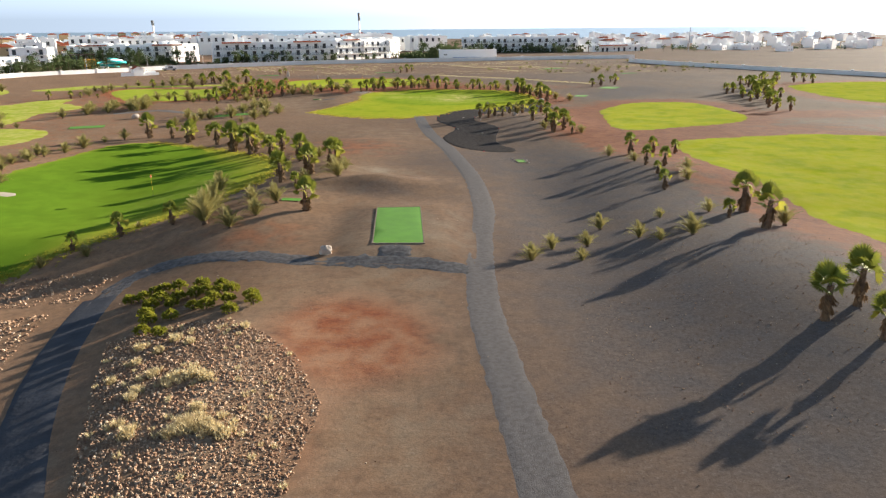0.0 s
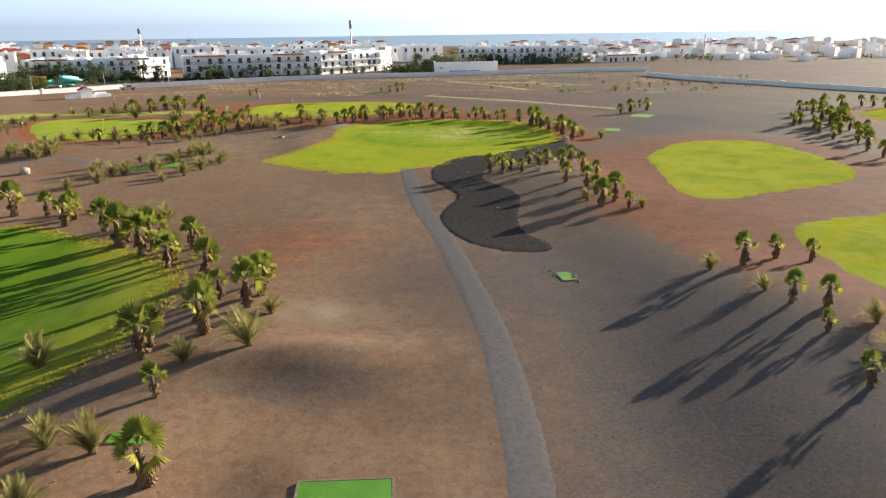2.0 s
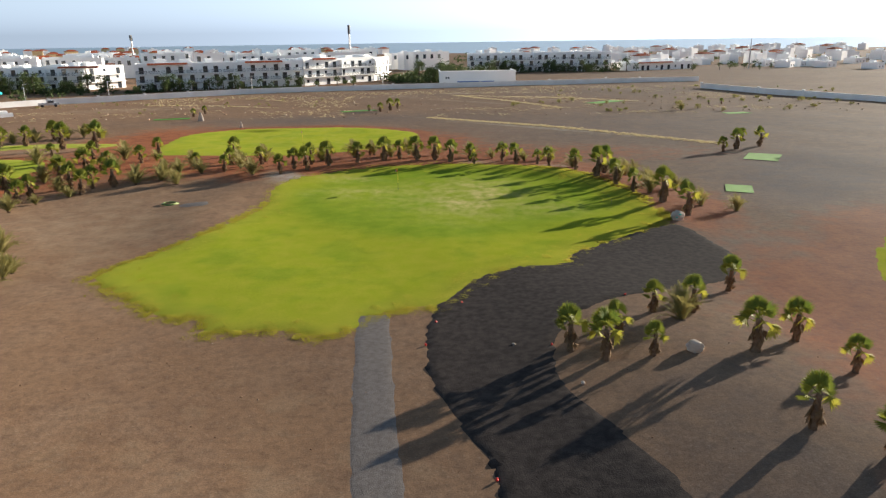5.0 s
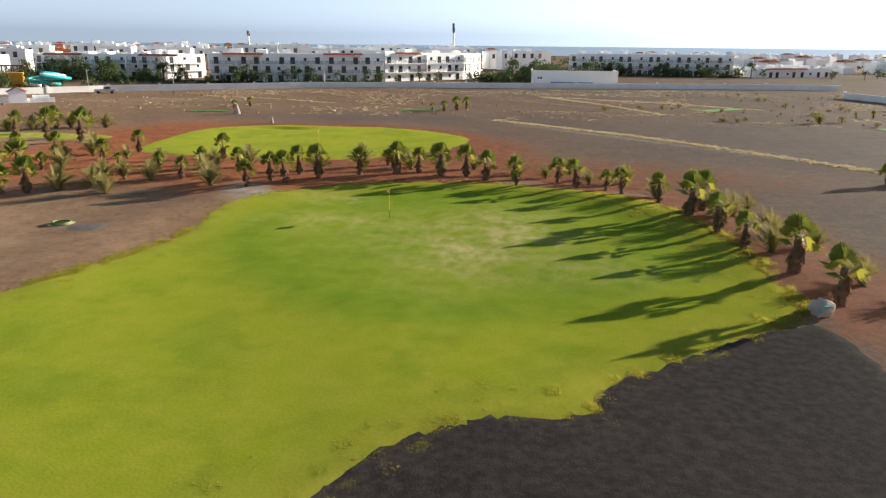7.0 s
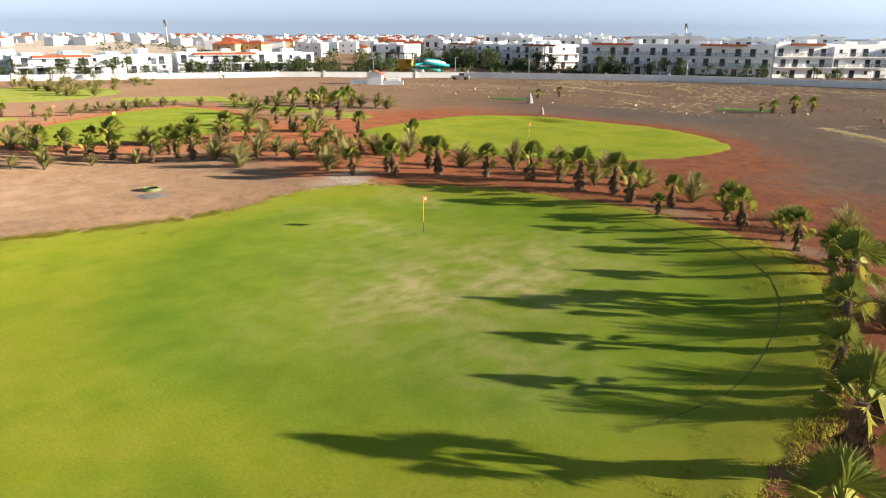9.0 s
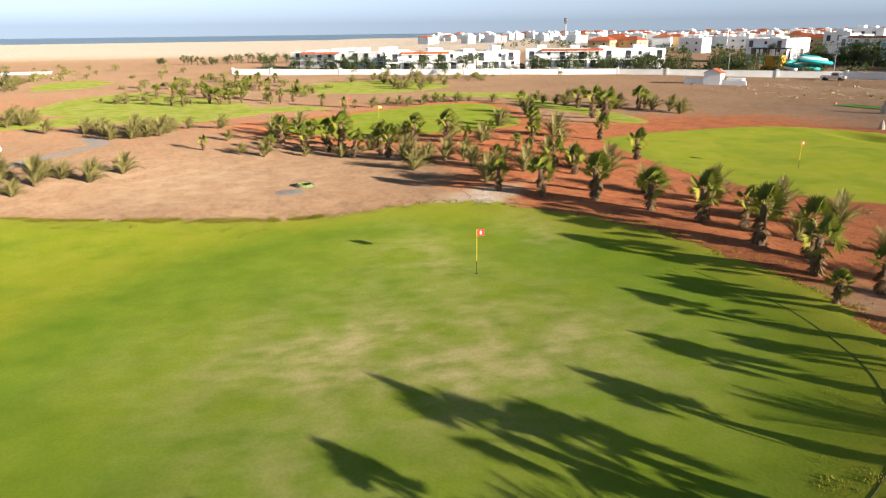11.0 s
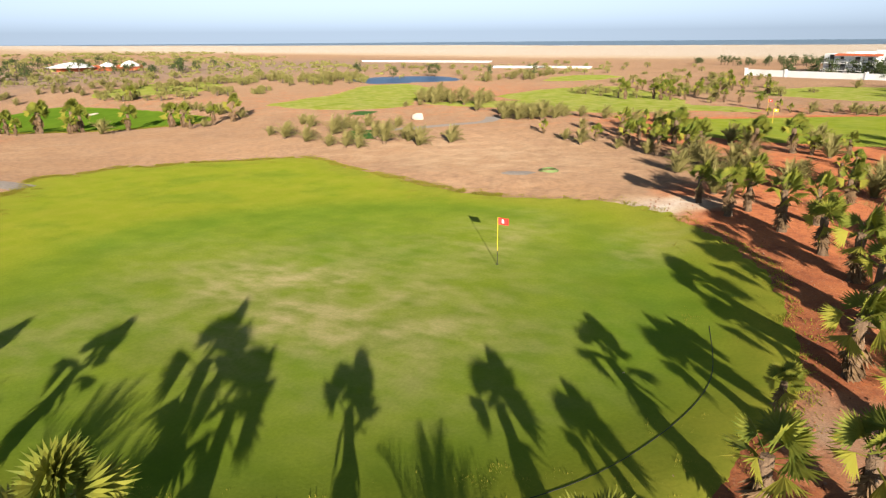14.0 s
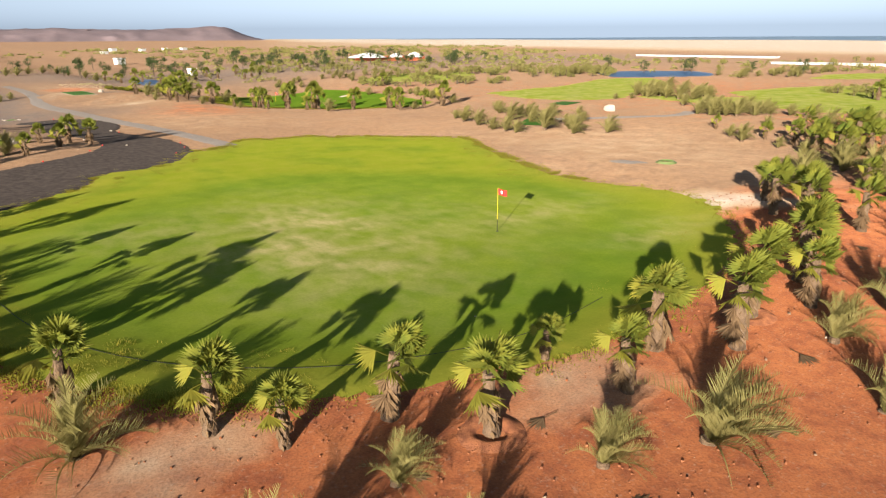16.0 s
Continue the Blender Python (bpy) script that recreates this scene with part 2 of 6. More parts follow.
STRAW = leaf_material("dry_grass", (0.66, 0.56, 0.34), (0.50, 0.41, 0.24), 0.35, 0.9)
BLADE = leaf_material("rough_grass_blade", (0.300, 0.290, 0.034), (0.400, 0.350, 0.055), 0.55, 0.8)
CLOD = plain("red_earth_clods", (0.42, 0.170, 0.080), (0.20, 0.080, 0.046), 4.0, 0.95, bumpy=0.5)
STONE = plain("pale_stone", (0.55, 0.48, 0.41), (0.40, 0.34, 0.29), 1.5, 0.9, bumpy=0.8)
RED_PAINT = plain("red_paint", (0.55, 0.03, 0.025), (0.48, 0.03, 0.025), 3, 0.5)
YELLOW_PAINT = plain("yellow_paint", (0.75, 0.55, 0.03), (0.68, 0.48, 0.03), 3, 0.5)
BLACK_RUBBER = plain("black_rubber", (0.025, 0.025, 0.025), (0.018, 0.018, 0.018), 3, 0.6)
PLAQUE = plain("turquoise_plaque", (0.03, 0.42, 0.34), (0.03, 0.36, 0.30), 2, 0.5)
GREEN_HOSE = plain("green_hose", (0.10, 0.20, 0.06), (0.22, 0.26, 0.10), 2, 0.6)
STEEL = plain("galvanised_steel", (0.45, 0.45, 0.46), (0.36, 0.36, 0.37), 2, 0.45, 0.6)
TURQUOISE = plain("turquoise_slide_shell", (0.02, 0.42, 0.42), (0.02, 0.36, 0.38), 1, 0.35)
ORANGE = plain("orange_render", (0.72, 0.36, 0.04), (0.64, 0.31, 0.04), 0.5, 0.8)
BLUE = plain("blue_sheet", (0.03, 0.17, 0.50), (0.03, 0.14, 0.42), 0.5, 0.5)
TIMBER = plain("dark_timber", (0.085, 0.055, 0.038), (0.055, 0.036, 0.026), 2.0, 0.8, bumpy=0.3)
CAR_PAINT = plain("silver_car_paint", (0.55, 0.56, 0.58), (0.50, 0.51, 0.53), 1, 0.25, 0.5)
SEA = water_material("sea_water", (0.075, 0.135, 0.195), 0.05, 0.28, 0.50)
POND = water_material("pond_water", (0.040, 0.110, 0.260), 0.4, 0.35, 0.2)
HILL = plain("bare_hillside", (0.285, 0.215, 0.225), (0.205, 0.155, 0.165), 0.006, 0.98)


# ---- building helpers ----
def mesh_object(name, verts, faces, mat, parent=None, label="", smooth=False):
    """One mesh object; mat is a material or a list of them."""
    me = bpy.data.meshes.new(name)
    me.from_pydata(verts, [], faces)
    for mt in mat if isinstance(mat, list) else [mat]:
        me.materials.append(mt)
    if smooth:
        me.polygons.foreach_set("use_smooth", [True] * len(me.polygons))
    me.update()
    return placed(name, me, parent, label)


def placed(name, me, parent=None, label="", m=None):
    """An object on the mesh me, under parent."""
    ob = new(name, me)
    if parent:
        ob.parent = parent
    if m is not None:
        ob.matrix_basis = m
    return tagged(ob, label)


def part(name, bm, mat, parent, label="", smooth=False):
    """Links a bmesh as one mesh object under a thing or a part."""
    me = bpy.data.meshes.new(name)
    bm.to_mesh(me)
    bm.free()
    me.materials.append(mat)
    if smooth:
        me.polygons.foreach_set("use_smooth", [True] * len(me.polygons))
    return placed(name, me, parent, label)


def thing(name, m, label, category, group=""):
    """The empty at a thing's base, which parents its parts."""
    ob = new(name)
    ob.matrix_basis = m
    return tagged(ob, label, category, group)


def box(bm, x0, x1, y0, y1, z0, z1):
    v = [bm.verts.new((x, y, z)) for z in (z0, z1) for x, y in ((x0, y0), (x1, y0), (x1, y1), (x0, y1))]
    for q in ((3, 2, 1, 0), (4, 5, 6, 7), (0, 1, 5, 4), (1, 2, 6, 5), (2, 3, 7, 6), (3, 0, 4, 7)):
        bm.faces.new([v[i] for i in q])


def boxes(*spans):
    bm = bmesh.new()
    for s in spans:
        box(bm, *s)
    return bm


def lathe(bm, profile, sides=10, wobble=0.0, rng=None):
    """A turned form round z: profile is radius, height from the foot up."""
    rows = []
    for r, z in profile:
        rows.append([])
        for k in range(sides):
            a, q = k * math.tau / sides, r * (1 + (rng.uniform(-wobble, wobble) if rng else 0))
            rows[-1].append(bm.verts.new((q * math.cos(a), q * math.sin(a), z)))
    for lo, hi in zip(rows, rows[1:]):
        for k in range(sides):
            bm.faces.new((lo[k], lo[(k + 1) % sides], hi[(k + 1) % sides], hi[k]))
    bm.faces.new(rows[-1])
    bm.faces.new(rows[0][::-1])


def tube(points, radius, sides=6):
    """A pipe along points."""
    bm, rows = bmesh.new(), []
    for i, p in enumerate(points):
        d = (Vector(points[min(i + 1, len(points) - 1)]) - Vector(points[max(i - 1, 0)])).normalized()
        u = d.cross(Vector((0.3, 0.2, 1))).normalized()
        w = u.cross(d)
        rows.append([bm.verts.new(Vector(p) + radius * (math.cos(a) * u + math.sin(a) * w)) for a in (k * math.tau / sides for k in range(sides))])
    for lo, hi in zip(rows, rows[1:]):
        for k in range(sides):
            bm.faces.new((lo[k], lo[(k + 1) % sides], hi[(k + 1) % sides], hi[k]))
    bm.faces.new(rows[-1])
    bm.faces.new(rows[0][::-1])
    bmesh.ops.recalc_face_normals(bm, faces=bm.faces)
    return bm


def rock(bm, centre, size, rng, flat=0.75, level=1):
    """An angular stone."""
    made = bmesh.ops.create_icosphere(bm, subdivisions=level, radius=1.0)["verts"]
    sx, sy, sz = (size * rng.uniform(0.75, 1.25) for _ in range(3))
    for v in made:
        k = rng.uniform(0.78, 1.15)
        v.co = Vector((v.co.x * sx * k, v.co.y * sy * k, v.co.z * sz * flat * k)) + Vector(centre)


def spline(points, closed=False, step=0.6):
    """Points along a smooth curve through the given ones."""
    out, n = [], len(points)
    for i in range(n if closed else n - 1):
        if closed:
            p = [Vector(points[(i + k) % n]) for k in (-1, 0, 1, 2)]
        else:
            p = [Vector(points[min(max(i + k, 0), n - 1)]) for k in (-1, 0, 1, 2)]
        count = max(2, int((p[2] - p[1]).length / step))
        for k in range(count):
            t = k / count
            out.append(0.5 * (2 * p[1] + (p[2] - p[0]) * t + (2 * p[0] - 5 * p[1] + 4 * p[2] - p[3]) * t * t + (3 * p[1] - p[0] - 3 * p[2] + p[3]) * t ** 3))
    if not closed:
        out.append(Vector(points[-1]))
    return out


# ---- the lie of the land ----
def sstep(a, b, v):
    v = min(1.0, max(0.0, (v - a) / (b - a)))
    return v * v * (3 - 2 * v)


def bump(x, y, cx, cy, rx, ry, deg=0.0):
    """A soft mound, 1 at its middle."""
    c, s = math.cos(math.radians(deg)), math.sin(math.radians(deg))
    u, v = (x - cx) * c + (y - cy) * s, -(x - cx) * s + (y - cy) * c
    return math.exp(-(u / rx) ** 2 - (v / ry) ** 2)


def ring(x, y):
    """How far out of the main green a place lies: 1 on its far rim."""
    return math.hypot((x + 1.0) / 19.5, (y - 146.5) / 21.0)


def height(x, y):
    """The lie of the land, in metres."""
    r = ring(x, y)
    z = 0.42 * math.exp(-((r - 1.1) / 0.16) ** 2) * sstep(133, 150, y)
    z += 0.22 * sstep(1.15, 1.4, r) * sstep(150, 175, y) * (1 - sstep(230, 280, y))
    z += 0.75 * bump(x, y, -14.0, 66, 5.5, 24, -8) - 1.9 * bump(x, y, -34, 67, 12.5, 23)
    z += 0.58 * math.exp(-((x + 3.2) / 4.2) ** 6 - ((y - 50.4) / 7.6) ** 6)
    z += 1.05 * bump(x, y, -6.6, 66.0, 4.2, 2.2, 8) - 0.15 * bump(x, y, -6.6, 62.3, 4.0, 1.6, 8)
    z += 0.40 * bump(x, y, -11.0, 25.5, 5.2, 9.0, 10) - 1.8 * sstep(-9, -24, x) * sstep(56, 42, y) * sstep(-70, -45, x)
    z -= 0.80 * bump(x, y, 9.5, 60, 5.2, 25)
    z += 0.95 * bump(x, y, 13.0, 109, 8.0, 14, 10)
    z += 1.35 * bump(x, y, 21.5, 36, 8.5, 15) + 0.8 * bump(x, y, 22.5, 72, 6.5, 10)
    z += 0.45 * bump(x, y, -52, 140, 14, 12) + 0.5 * bump(x, y, -35, 165, 12, 9)
    z += 0.5 * bump(x, y, -15, 168.5, 15, 5, 24)
    z -= 0.55 * bump(x, y, -32.5, 205.0, 3.4, 1.1)
    z += 0.06 * math.sin(x / 7.0 + 1.3) * math.sin(y / 9.0) + 0.03 * math.sin(x / 2.9 + y / 4.1)
    return z


def inside(x, y, loop):
    odd = False
    for (ax, ay), (bx, by) in zip(loop, loop[1:] + loop[:1]):
        if (ay > y) != (by > y) and x < (bx - ax) * (y - ay) / (by - ay) + ax:
            odd = not odd
    return odd


def edge_distance(x, y, loop):
    """Metres to the nearest corner of the loop."""
    pts = np.asarray(loop)
    return float(np.sqrt(((pts - (x, y)) ** 2).sum(1).min()))


def draped(name, outline, mat, lift, step, label, ragged=0.0, closed=True, shade=None, layer="turf", parent=None, sharp=False):
    """A sheet that lies on the land inside an outline, lift metres above it and running out at its rim."""
    rng = random.Random(name + str(outline[0]))
    loop = [Vector(p).to_2d() for p in outline] if sharp else [p.to_2d() for p in spline(outline, True, min(step, 0.5))]
    if ragged:
        loop = [p + Vector((rng.uniform(-ragged, ragged), rng.uniform(-ragged, ragged))) for p in loop]
    flat = [tuple(p) for p in loop]
    xs, ys = [p[0] for p in flat], [p[1] for p in flat]
    inner = []
    for i in range(int((max(xs) - min(xs)) / step) + 1):
        for j in range(int((max(ys) - min(ys)) / step) + 1):
            x, y = min(xs) + (i + 0.5 * (j % 2)) * step, min(ys) + j * step
            if inside(x, y, flat) and edge_distance(x, y, flat) > 0.4 * step:
                inner.append(Vector((x, y)))
    n = len(loop)
    verts, _, faces, *_ = geometry.delaunay_2d_cdt(loop + inner, [(i, (i + 1) % n) for i in range(n)], [], 1, 1e-5)
    rim = {tuple(round(c, 4) for c in p) for p in flat}
    out, tones = [], []
    for v in verts:
        on_rim = (round(v.x, 4), round(v.y, 4)) in rim
        out.append((v.x, v.y, height(v.x, v.y) + (-0.03 if on_rim and not sharp else lift)))
        if shade:
            tones.extend((*shade(v.x, v.y, edge_distance(v.x, v.y, flat)), 1.0))
    ob = mesh_object(name, out, [f for f in faces], mat, parent, "", True)
    if shade:
        ob.data.color_attributes.new(layer, "FLOAT_COLOR", "POINT").data.foreach_set("color", tones)
    if sum(p.normal.z for p in ob.data.polygons) < 0:
        ob.data.flip_normals()
    return tagged(ob, label, "" if parent else "ground", "", "" if parent else "structure")


# ---- outlines of the turf ----
SECOND = [(-41, 181), (-43.5, 194), (-43, 203), (-37, 208.5), (-24, 209.5), (-13, 207.5), (-5, 201), (-4.8, 192), (-9, 184.5), (-16, 179.5), (-26, 178), (-35, 178.5)]
THIRD = [(-66, 149), (-73, 158), (-80, 170), (-79, 180), (-67, 180), (-53, 176), (-49.5, 164), (-51.5, 155), (-57, 148.5)]
RIGHT = [(26.5, 119.5), (28.5, 128.5), (37.5, 139.8), (48.3, 139), (51, 125), (48.5, 111.5), (34.5, 103.5), (25.2, 101.8)]
FAIRWAY = [(28.2, 86), (30.2, 91), (36.2, 94.4), (43.5, 96), (54, 97), (66, 90), (70, 74), (60, 58), (46, 46), (33, 41), (29.4, 45), (28.4, 52), (29.4, 60), (29.8, 67.5), (28.2, 75.5)]
FAR_FAIRWAY = [(80, 156), (82, 171), (95, 181), (112, 184), (122, 168), (110, 144), (95, 128), (84, 134), (79.5, 145)]
MAIN_GREEN = [(-24.0, 129.6), (-23.5, 127.3), (-20.5, 124.6), (-17.1, 121.2), (-14.4, 120.3), (-13.2, 118.3), (-11.2, 118.6), (-8.6, 118.4), (-7.1, 117.6), (-5.1, 118.6),
              (-4.1, 120.4), (-1.9, 121.6), (-0.3, 121.4), (0.8, 123.4), (2.9, 126.8), (5.1, 128.2), (8.3, 129.2), (9.3, 131.7), (14.5, 136.5), (18.6, 141.2), (18.6, 146.5),
              (18.4, 151.5), (16.9, 157.0), (14.6, 162.5), (10.5, 166.3), (6.0, 168.0), (2.0, 168.8), (-2.0, 168.3), (-6.5, 167.4), (-10.5, 165.6), (-14.0, 163.0),
              (-17.0, 159.8), (-18.3, 155.5), (-17.6, 149.5), (-18.4, 144.0), (-20.8, 136.5)]


# ---- ground, sea and the far hill ----
def shore(x, y):
    """Metres past the coast; the sea where positive."""
    return max(y - 1000 - 0.6 * max(0.0, -x - 150), -x - 1230 - 0.8 * max(0.0, y - 150) - 0.25 * max(0.0, 60 - y))


def soil_tones(x, y):
    """Shares of red earth, dark gravel and pale sand, with some shade and sunlit slopes painted in."""
    r = ring(x, y)
    red = 1.1 * math.exp(-((r - 1.19) / 0.19) ** 2) * sstep(134, 146, y) * (1 - 0.95 * sstep(-15.5, -18.5, x) * sstep(163, 157, y))
    red += 0.75 * bump(x, y, 2, 177, 30, 8) + 0.55 * bump(x, y, -26, 168, 8, 6) + 0.8 * bump(x, y, -1, 190, 5, 7) + 1.5 * bump(x, y, -4.7, 31.6, 3.3, 4.6, 20) + 0.35 * bump(x, y, -5.4, 22.0, 1.2, 3.5)
    red += 0.5 * bump(x, y, -25, 193, 26, 13, 12) + 0.9 * bump(x, y, -46, 196, 9, 16)
    red += 1.1 * bump(x, y, 40, 100, 20, 5.5, 8) + 1.1 * bump(x, y, 24, 114, 5, 17) + 0.6 * bump(x, y, 27, 62, 4, 16, 10)
    red += 1.3 * bump(x, y, 30, 99, 9, 5.5) + 1.2 * bump(x, y, 22.5, 89, 3.2, 8) + 0.8 * bump(x, y, 60, 119, 14, 4) + 0.6 * bump(x, y, 24, 90, 6, 9)  + 0.6 * bump(x, y, 70, 120, 26, 7) + 0.45 * bump(x, y, -12, 88, 7, 9)
    red += 0.65 * bump(x, y, -54, 152, 15, 5, 30) + 0.8 * bump(x, y, -38, 170, 14, 8) + 0.4 * bump(x, y, -70, 165, 22, 24)
    red += 0.32 * bump(x, y, -95, 105, 45, 30, 20) + 0.3 * bump(x, y, -14, 49, 5, 4) + 0.2 * bump(x, y, -60, 60, 22, 30)
    dark = 0.55 * bump(x, y, -190, -60, 130, 110) + 0.48 * bump(x, y, 40, 205, 60, 32) + 0.5 * bump(x, y, 60, 160, 40, 16) + 0.7 * bump(x, y, 14, 60, 11, 28)
    dark += 0.5 * bump(x, y, -30, 222, 32, 9, 5) + 0.45 * bump(x, y, 22, 133, 8, 4) + 0.45 * bump(x, y, 18, 42, 14, 16)
    dark += 0.35 * bump(x, y, 30, 290, 90, 26) + 0.6 * bump(x, y, -30, -25, 70, 40) + 0.5 * bump(x, y, -18, 62.5, 4, 3) + 0.7 * bump(x, y, 40, 160, 5, 16, -30)
    # dark at (16, 56) and (-6.4, 63) is shade put into the soil colour
    dark += 0.5 * bump(x, y, 16, 56, 8, 15) + 0.55 * bump(x, y, 14, 28, 8, 16) + 0.55 * bump(x, y, -6.4, 63.0, 3.4, 1.7, 8) + 0.4 * bump(x, y, -18, 236, 6, 2)
    dark += 0.42 * bump(x, y, 0, 80, 10, 9) + 0.40 * bump(x, y, 13, 104, 7, 12) + 0.3 * bump(x, y, 12, 80, 8, 10)
    inland = 1 - sstep(153, 163, math.degrees(math.atan2(17 - x, y - 179)) % 360)
    pale = sstep(280, 420, -x + 0.3 * min(0.0, y)) * inland + 0.5 * sstep(420, 700, math.hypot(x, y)) * sstep(-100, -250, x) * inland
    # pale at (-6.5, 72.5) and (-10, 68) paints sunlit slopes, partly ochre soil
    pale += 0.45 * bump(x, y, -10, 24, 4, 7) + 0.20 * bump(x, y, -10, 68, 6, 13) + 0.34 * bump(x, y, -31, 141, 14, 19) + 1.1 * bump(x, y, -17.5, 160, 2.2, 4.2, 40) + 0.7 * bump(x, y, 3.6, 170, 2.4, 1.5) + 0.7 * bump(x, y, 13.6, 167.2, 2.6, 1.6) + 0.5 * bump(x, y, -6.5, 72.5, 4.5, 2.0)
    pale += 0.7 * bump(x, y, 19.0, 163, 1.6, 1.6) + 0.45 * bump(x, y, -2.6, 49, 4.6, 7.5) + 0.25 * bump(x, y, -8, 36, 9, 9) + 0.3 * bump(x, y, -2, 24, 4, 10) + 0.25 * bump(x, y, -8, 100, 12, 12) + 0.5 * bump(x, y, -58, 185, 9, 3)
    pale += 0.8 * bump(x, y, 17, 204.5, 26, 1.5, -42) + 0.6 * bump(x, y, 6, 262, 28, 1.6, -45) + 0.5 * bump(x, y, 28, 263, 24, 1.5, -38) + 0.5 * bump(x, y, 5, 290, 60, 1.6, 24) + 0.4 * bump(x, y, 60, 300, 70, 2.5, 10) + 0.4 * bump(x, y, -75, 250, 30, 8, 20)
    red += 0.7 * bump(x, y, 28, 104, 8, 9) + 0.4 * bump(x, y, 22, 120, 6, 12)
    dark *= 1 - 0.6 * min(1.0, red)  # red earth lies over the dark gravel
    return tuple(min(1.0, max(0.0, v)) for v in (red, dark, pale))


def graded(lo, hi, step, far):
    """Grid lines: even between lo and hi, then wider and wider out to far."""
    mid = list(np.arange(lo, hi + 0.01, step))
    left, right, d, gap = [], [], 0.0, step
    while d < far:
        gap *= 1.22
        d += gap
        left.append(lo - d)
        right.append(hi + d)
    return left[::-1] + mid + right


def make_ground():
    rims = {name: np.array([p.to_2d()[:] for p in spline([(*q, 0) for q in loop], True, 1.5)]) for name, loop in (("second", SECOND), ("right", RIGHT), ("fairway", FAIRWAY), ("far", FAR_FAIRWAY), ("third", THIRD))}
    reach = {"second": 3.0, "right": 5.4, "fairway": 4.8, "far": 5.0, "third": 1.8}
    xs, ys = graded(-125, 100, 1.25, 4900), graded(8, 255, 1.25, 4900)
    verts, tones = [], []
    for y in ys:
        for x in xs:
            s = shore(x, y)
            verts.append((x, y, height(x, y) - 4.0 * sstep(-60, 60, s)))
            red, dark, pale = soil_tones(x, y)
            if abs(x) < 125 and 30 < y < 225:
                for name, rim in rims.items():
                    d = float(np.sqrt(((rim - (x, y)) ** 2).sum(1).min()))
                    red = max(red, 0.95 * math.exp(-(d / reach[name]) ** 2))
            tones.extend((red, dark, pale, 1.0))
    w = len(xs)
    faces = [(j * w + i, j * w + i + 1, (j + 1) * w + i + 1, (j + 1) * w + i) for j in range(len(ys) - 1) for i in range(w - 1)]
    ob = mesh_object("ground", verts, faces, SOIL, smooth=True)
    ob.data.color_attributes.new("soil", "FLOAT_COLOR", "POINT").data.foreach_set("color", tones)
    tagged(ob, "dry brown volcanic soil with red and dark gravel areas", "ground", "", "structure")


make_ground()
# the sea begins well past the golf course, whose hollows lie lower than it
sea = mesh_object("sea", [(x, y, -1.6) for k in (4900, 800) for x, y in ((-k, -k), (k, -k), (k, k), (-k, k))], [(i, (i + 1) % 4, 4 + (i + 1) % 4, 4 + i) for i in range(4)], SEA)
tagged(sea, "calm blue sea along the skyline", "water", "", "structure")


def make_far_hill():
    """The long flat-topped hill by the coast."""
    verts, faces, n, rows = [], [], 90, 12
    for i in range(n + 1):
        a = radians(158 + 34 * i / n)  # from its seaward end
        top = 62 * sstep(0, 0.10, i / n) * (0.92 + 0.10 * math.sin(i * 0.19)) * (1 - 0.16 * sstep(0.2, 0.6, i / n)) + 6 * noise.noise((i * 0.3, 0, 0))
        for j in range(rows + 1):
            k = j / rows
            d = 3300 + 420 * k + 40 * noise.noise((i * 0.5, j * 0.7, 3))
            z = top * (1 - (1 - min(1.0, k * 1.3)) ** 1.7) + 5 * noise.noise((i * 0.45, j * 0.9, 8)) * k
            verts.append((-d * math.sin(a), 150 + d * math.cos(a), z - 1))
    for i in range(n):
        for j in range(rows):
            q = i * (rows + 1) + j
            faces.append((q, q + 1, q + rows + 2, q + rows + 1))
    tagged(mesh_object("far_hill", verts, faces, HILL, smooth=True), "long bare reddish hill by the coast", "hill", "", "structure")


make_far_hill()

# ---- turf, gravel and roads ----


def main_tones(x, y, d):
    worn = 0.95 * bump(x, y, 2.6, 151.8, 3.6, 7.5, -8) + 0.34 * bump(x, y, 1.0, 153, 9.0, 8.0) + 0.5 * bump(x, y, -9, 154, 5, 2.2) + 0.6 * bump(x, y, -11, 161, 3, 1.6) + 0.3 * bump(x, y, 10, 146, 4, 3)
    e = math.hypot((x - 0.5) / 12.4, (y - 151.6) / 11.7)
    collar = math.exp(-((e - 1.08) / 0.09) ** 2)
    return min(1.0, worn), sstep(3.0 + 1.6 * sstep(6, 14, x), 0.3, d), (0.12 + 0.55 * sstep(1.05, 1.5, e)) * (1 - 0.9 * collar)


# full yellow: own colour, lifted for sun shining through the blades
def yellowed(x, y, d):
    return 0.25, sstep(1.5, 0.2, d), 1.0


# east rim: rough grass, yellowed in colour for the sun on its slope
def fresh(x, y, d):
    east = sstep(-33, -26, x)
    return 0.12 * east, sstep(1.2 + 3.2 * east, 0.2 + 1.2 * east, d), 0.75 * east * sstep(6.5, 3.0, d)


def bright(x, y, d):
    return 0.12, sstep(1.8, 0.2, d), 0.75


def smooth_turf(x, y, d):
    return 0.2, sstep(1.8, 0.2, d), 0.4


def mellow(x, y, d):
    return 0.6, sstep(2.4, 0.2, d), 0.4


